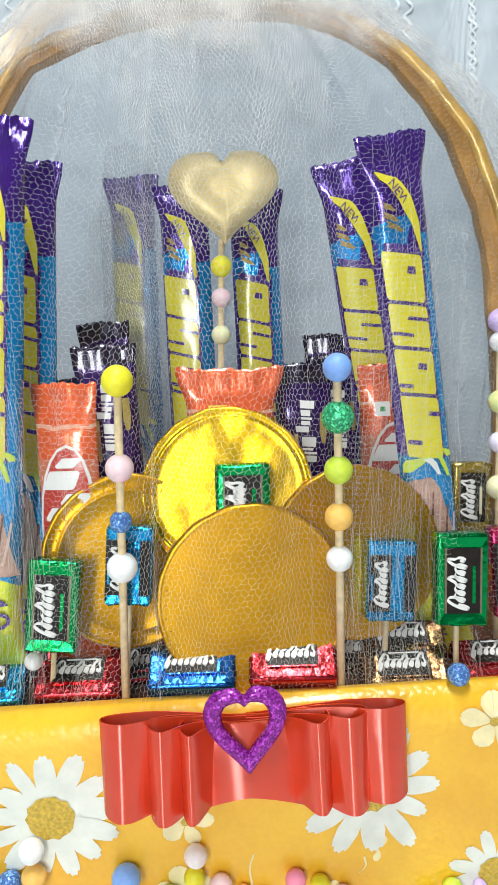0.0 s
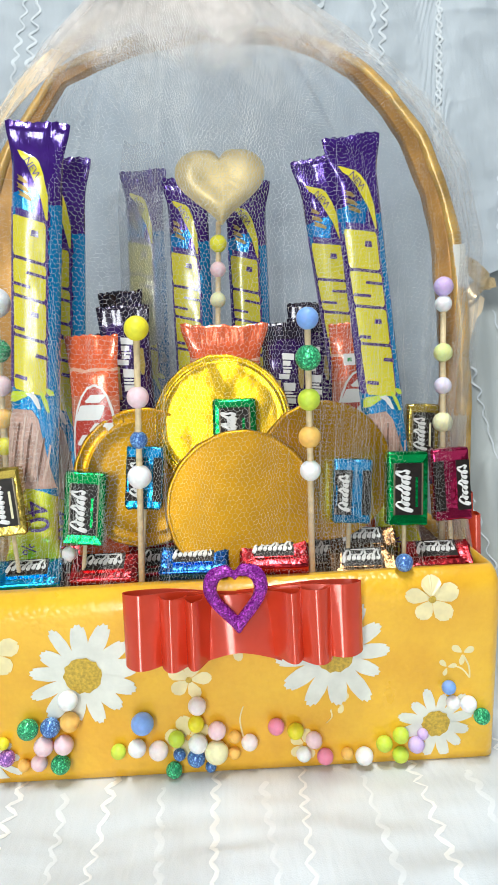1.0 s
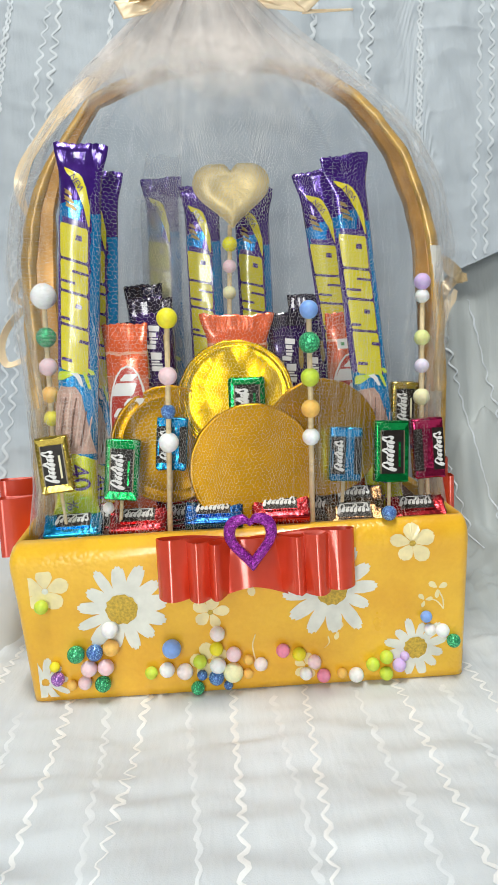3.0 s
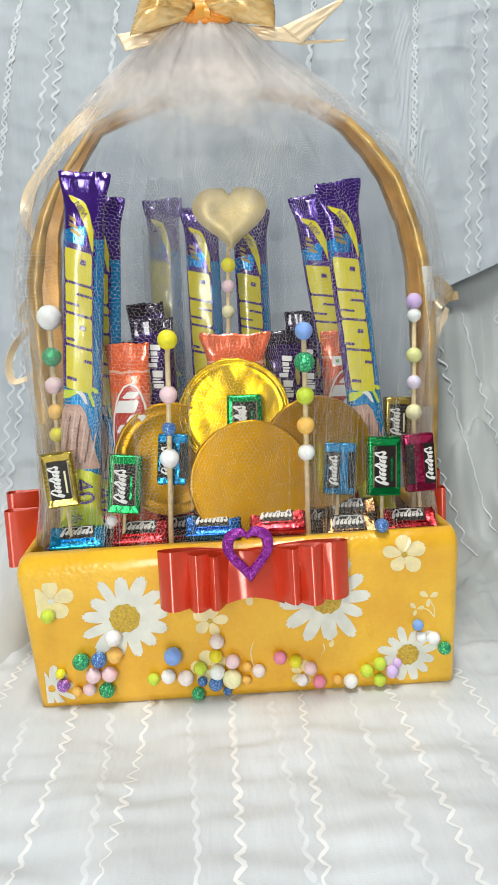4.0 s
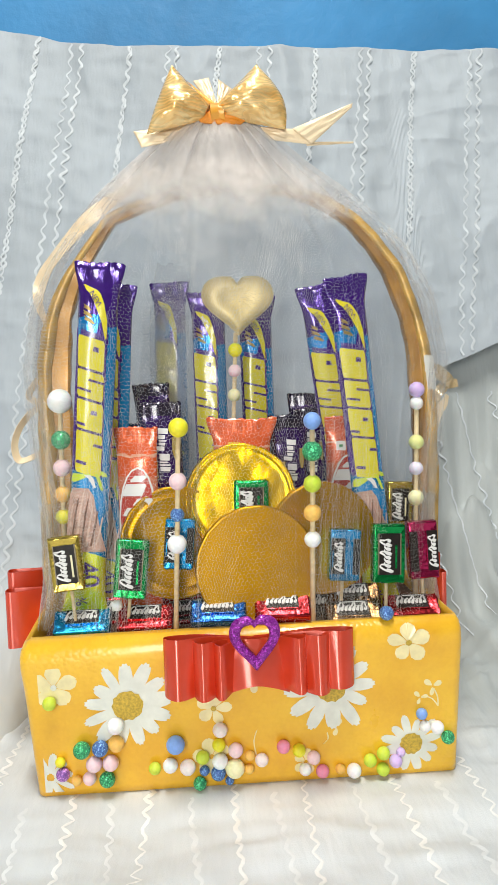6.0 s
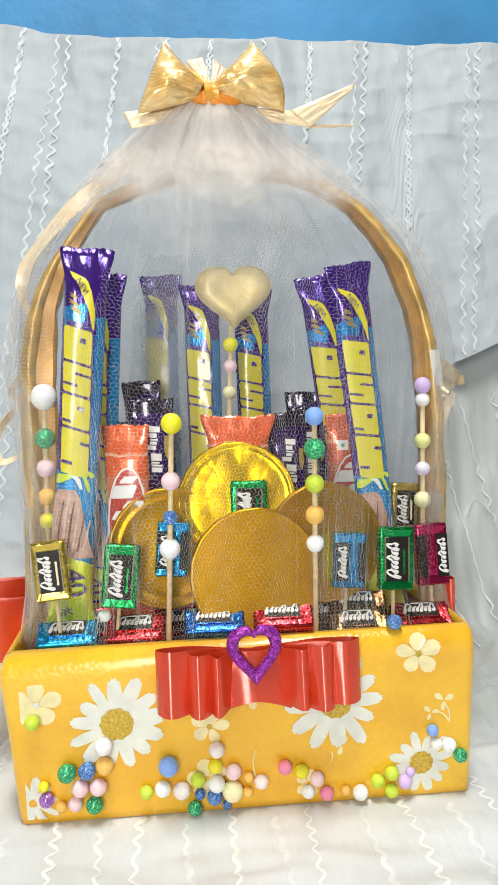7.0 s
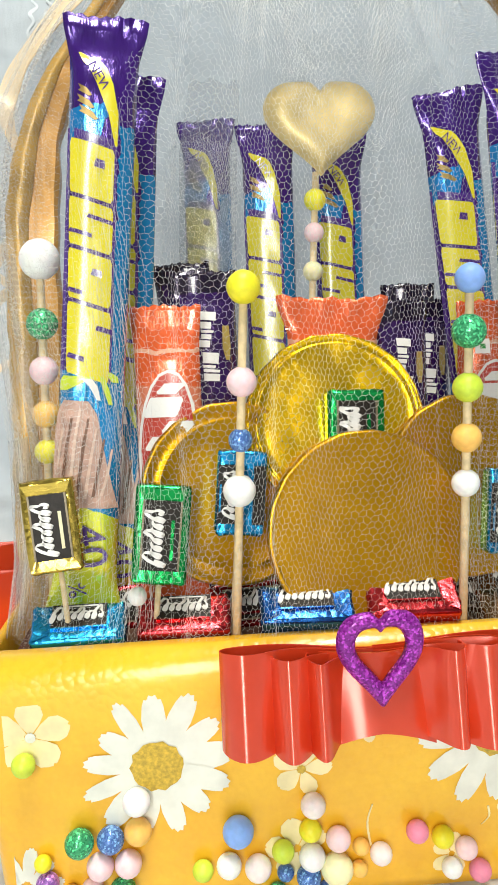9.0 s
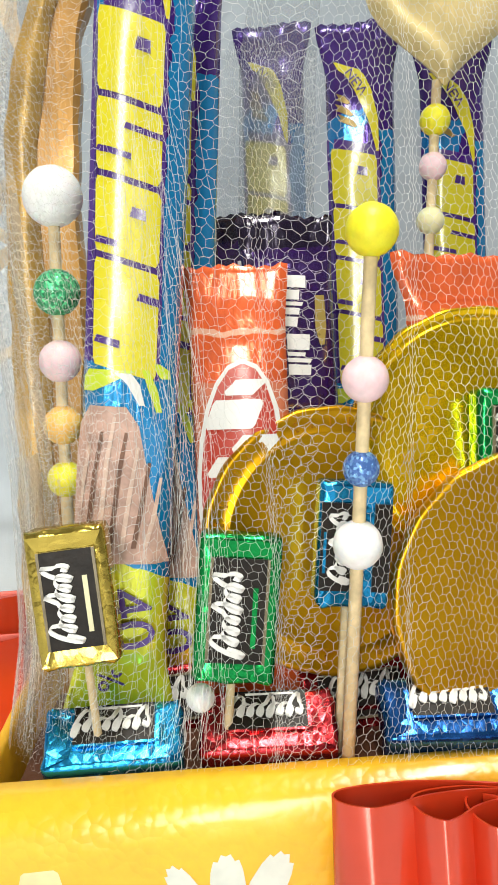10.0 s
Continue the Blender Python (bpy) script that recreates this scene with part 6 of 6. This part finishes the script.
def threads(name, choose, shift=0.0, shrink=1.0, label="", half=0.000042):
    """The threads of one stretch of the net, as flat strands."""
    out_v = []
    for ua, sa, ub, sb in ends:
        keep = (sb < arc[-1] - 0.001) & choose(ua % 1.0, sa)
        p, q = [net_points(*skew(u[keep] + shift, v[keep])) for u, v in ((ua, sa), (ub, sb))]
        mid = np.array([0.004, 0.073, 0.0])
        if shrink != 1.0:
            p, q = [np.stack([mid[0] + (r[:, 0] - mid[0]) * shrink, mid[1] + (r[:, 1] - mid[1]) * shrink, r[:, 2] - 0.002], axis=1) for r in (p, q)]
        d = q - p
        ln = np.linalg.norm(d, axis=1, keepdims=True) + 1e-9
        out = (p + q) / 2 - np.array([0.004, 0.073, 0.17])
        out[:, 2] *= 0.25
        side = np.cross(d / ln, out)
        side *= half / (np.linalg.norm(side, axis=1, keepdims=True) + 1e-9)
        out_v.append(np.stack([p - side, p + side, q + side, q - side], axis=1).reshape(-1, 3))
    out_v = np.concatenate(out_v)
    nq = len(out_v) // 4
    me = bpy.data.meshes.new(name)
    me.vertices.add(len(out_v))
    me.vertices.foreach_set("co", out_v.astype(np.float32).ravel())
    me.loops.add(nq * 4)
    me.loops.foreach_set("vertex_index", np.arange(nq * 4, dtype=np.int32))
    me.polygons.add(nq)
    me.polygons.foreach_set("loop_start", np.arange(nq, dtype=np.int32) * 4)
    me.update(calc_edges=True)
    part(name, me, NET, net, label)


tie = np.interp(0.300, heights, arc)
threads("net_front", lambda u, s: (u > 0.5) & (s < tie), label="net drawn smooth over the front")
threads("net_back", lambda u, s: (u <= 0.5) & (s < tie), label="net drawn over the back", half=0.000028)
threads("gathered_top", lambda u, s: s >= tie, label="net gathered in folds under the bow", half=0.000048)
for k, (lo_u, hi_u) in enumerate(((0.485, 0.60), (0.90, 1.0))):
    threads("side_fold", lambda u, s: (u > lo_u) & (u < hi_u) & (s < tie), 0.0011, 0.975)
    threads("side_fold", lambda u, s: (u > lo_u + 0.01) & (u < hi_u + 0.005) & (s < tie), 0.0004, 0.95)
for k, (low, shift, shrink) in enumerate(((0.318, 0.0013, 0.95), (0.332, 0.0006, 0.91), (0.345, 0.0019, 0.87), (0.338, 0.0010, 0.82), (0.350, 0.0003, 0.77))):
    start = np.interp(low, heights, arc)
    threads("inner_fold", lambda u, s: (s >= start + 0.014 * np.sin(u * 60 + k)) & (u > 0.42), shift, shrink, half=0.000042)
for k, (low, shift, shrink) in enumerate(((0.265, 0.0005, 0.96), (0.29, 0.0015, 0.93))):
    start = np.interp(low, heights, arc)
    threads("inner_fold", lambda u, s: (np.abs(u - 0.755) < 0.012 + 0.9 * (s - start)) & (s >= start), shift, shrink, half=0.000042)
# a fold of the net that falls between the bars at the back
for shift, shrink in ((0.0, 0.55), (0.0009, 0.53)):
    threads("inner_fold", lambda u, s: (u > 0.312 + 0.012 * np.sin(s * 50)) & (u < 0.402) & (s < tie), shift, shrink)


def sheer(name, u0, u1, z0, z1, shrink, material, label, nu=150, nv=40, lean=0.0):
    """A gathered sheet of the net, where its layers lie too close to tell apart."""
    uu, zz = np.meshgrid(np.linspace(u0, u1, nu), np.linspace(z0, z1, nv))
    uu = uu + lean * (zz - 0.1) + 0.0012 * np.sin(zz * 70 + uu * 30)
    p = net_points(uu.ravel(), np.interp(zz.ravel(), heights, arc))
    mid = np.array([0.004, 0.073, 0.0])
    p[:, :2] = mid[:2] + (p[:, :2] - mid[:2]) * shrink
    vs, fs = grid(nu, nv, lambda i, j: Vector(p[j * nu + i]))
    part(name, mesh_of(name, vs, fs), material, net, label)


for shrink, u0, u1 in ((0.985, 0.50, 0.93), (0.93, 0.54, 0.90), (0.86, 0.58, 0.88)):
    sheer("gathered_layer", u0, u1, 0.312, 0.403, shrink, SHEER_TOP, "milky layers of gathered net")
for u0, u1 in ((0.502, 0.585), (0.925, 1.005)):
    for shrink in (0.985, 0.94):
        sheer("folded_layer", u0, u1, 0.094, 0.335, shrink, SHEER_SIDE, "net folded double at the corner", 60, 60)
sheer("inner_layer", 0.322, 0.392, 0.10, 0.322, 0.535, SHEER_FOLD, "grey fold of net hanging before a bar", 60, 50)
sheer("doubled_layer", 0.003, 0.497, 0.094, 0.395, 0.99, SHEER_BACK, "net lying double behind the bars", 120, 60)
for u0, u1 in ((0.510, 0.572), (0.938, 0.992)):
    for shrink in (1.0, 0.972):
        sheer("bunched_layer", u0, u1, 0.0925, 0.165, shrink, SHEER_CORNER, "net bunched at the box corner", 50, 24)
for shrink, u0, u1 in ((0.96, 0.66, 0.82), (0.90, 0.69, 0.80)):
    sheer("gathered_layer", u0, u1, 0.318, 0.400, shrink, SHEER_TOP, "milky layers of gathered net", 80, 30)
# creases of doubled net that run down the front
for u0, u1, z1 in ((0.812, 0.846, 0.26), (0.668, 0.684, 0.215), (0.872, 0.886, 0.29), (0.606, 0.616, 0.29), (0.900, 0.935, 0.33), (0.912, 0.926, 0.31), (0.568, 0.592, 0.33), (0.575, 0.585, 0.31)):
    end = np.interp(z1, heights, arc)
    for shift, shrink in ((0.0009, 0.986),):
        threads("crease", lambda u, s: (u - 0.03 * (s - 0.1) > u0) & (u - 0.03 * (s - 0.1) < u1) & (s < end), shift, shrink)


def strands(name, u0, u1, z0, z1, count, seed, label, half=0.000055):
    """Single drawn threads that run up the folds of the net, close together where it is pulled tight."""
    pick_u = np.random.RandomState(seed)
    out_v = []
    for _ in range(count):
        share = pick_u.beta(1.6, 1.6)
        lo, hi = z0 + 0.05 * pick_u.rand() * (z1 - z0), z1 - 0.45 * pick_u.rand() * (z1 - z0)
        z = np.linspace(lo, hi, 48)
        sway = 0.0022 * np.sin(z * (30 + 40 * pick_u.rand()) + 6.28 * pick_u.rand()) + 0.0008 * np.sin(z * 190 + 6.28 * pick_u.rand())
        u = u0 + (u1 - u0) * (0.5 + (share - 0.5) * np.interp(z, [z0, z1], [1.0, 0.55])) + sway
        p = net_points(u, np.interp(z, heights, arc))
        p[:, :2] = np.array([0.004, 0.073]) + (p[:, :2] - np.array([0.004, 0.073])) * (1.002 - 0.02 * pick_u.rand())
        d = np.gradient(p, axis=0)
        out = p - np.array([0.004, 0.073, 0.17])
        out[:, 2] *= 0.25
        side = np.cross(d, out)
        side *= half / (np.linalg.norm(side, axis=1, keepdims=True) + 1e-9)
        out_v.append(np.stack([p[:-1] - side[:-1], p[:-1] + side[:-1], p[1:] + side[1:], p[1:] - side[1:]], axis=1).reshape(-1, 3))
    out_v = np.concatenate(out_v)
    vs = [Vector(v) for v in out_v]
    part(name, mesh_of(name, vs, [(4 * k, 4 * k + 1, 4 * k + 2, 4 * k + 3) for k in range(len(vs) // 4)], False), NET, net, label)


strands("drawn_threads", 0.885, 0.975, 0.094, 0.335, 130, 3, "drawn threads along the net's folds")
strands("drawn_threads", 0.530, 0.615, 0.094, 0.335, 85, 4, "drawn threads along the net's folds")
strands("drawn_threads", 0.615, 0.665, 0.094, 0.300, 34, 5, "drawn threads along the net's folds")
strands("drawn_threads", 0.800, 0.885, 0.094, 0.300, 34, 6, "drawn threads along the net's folds")
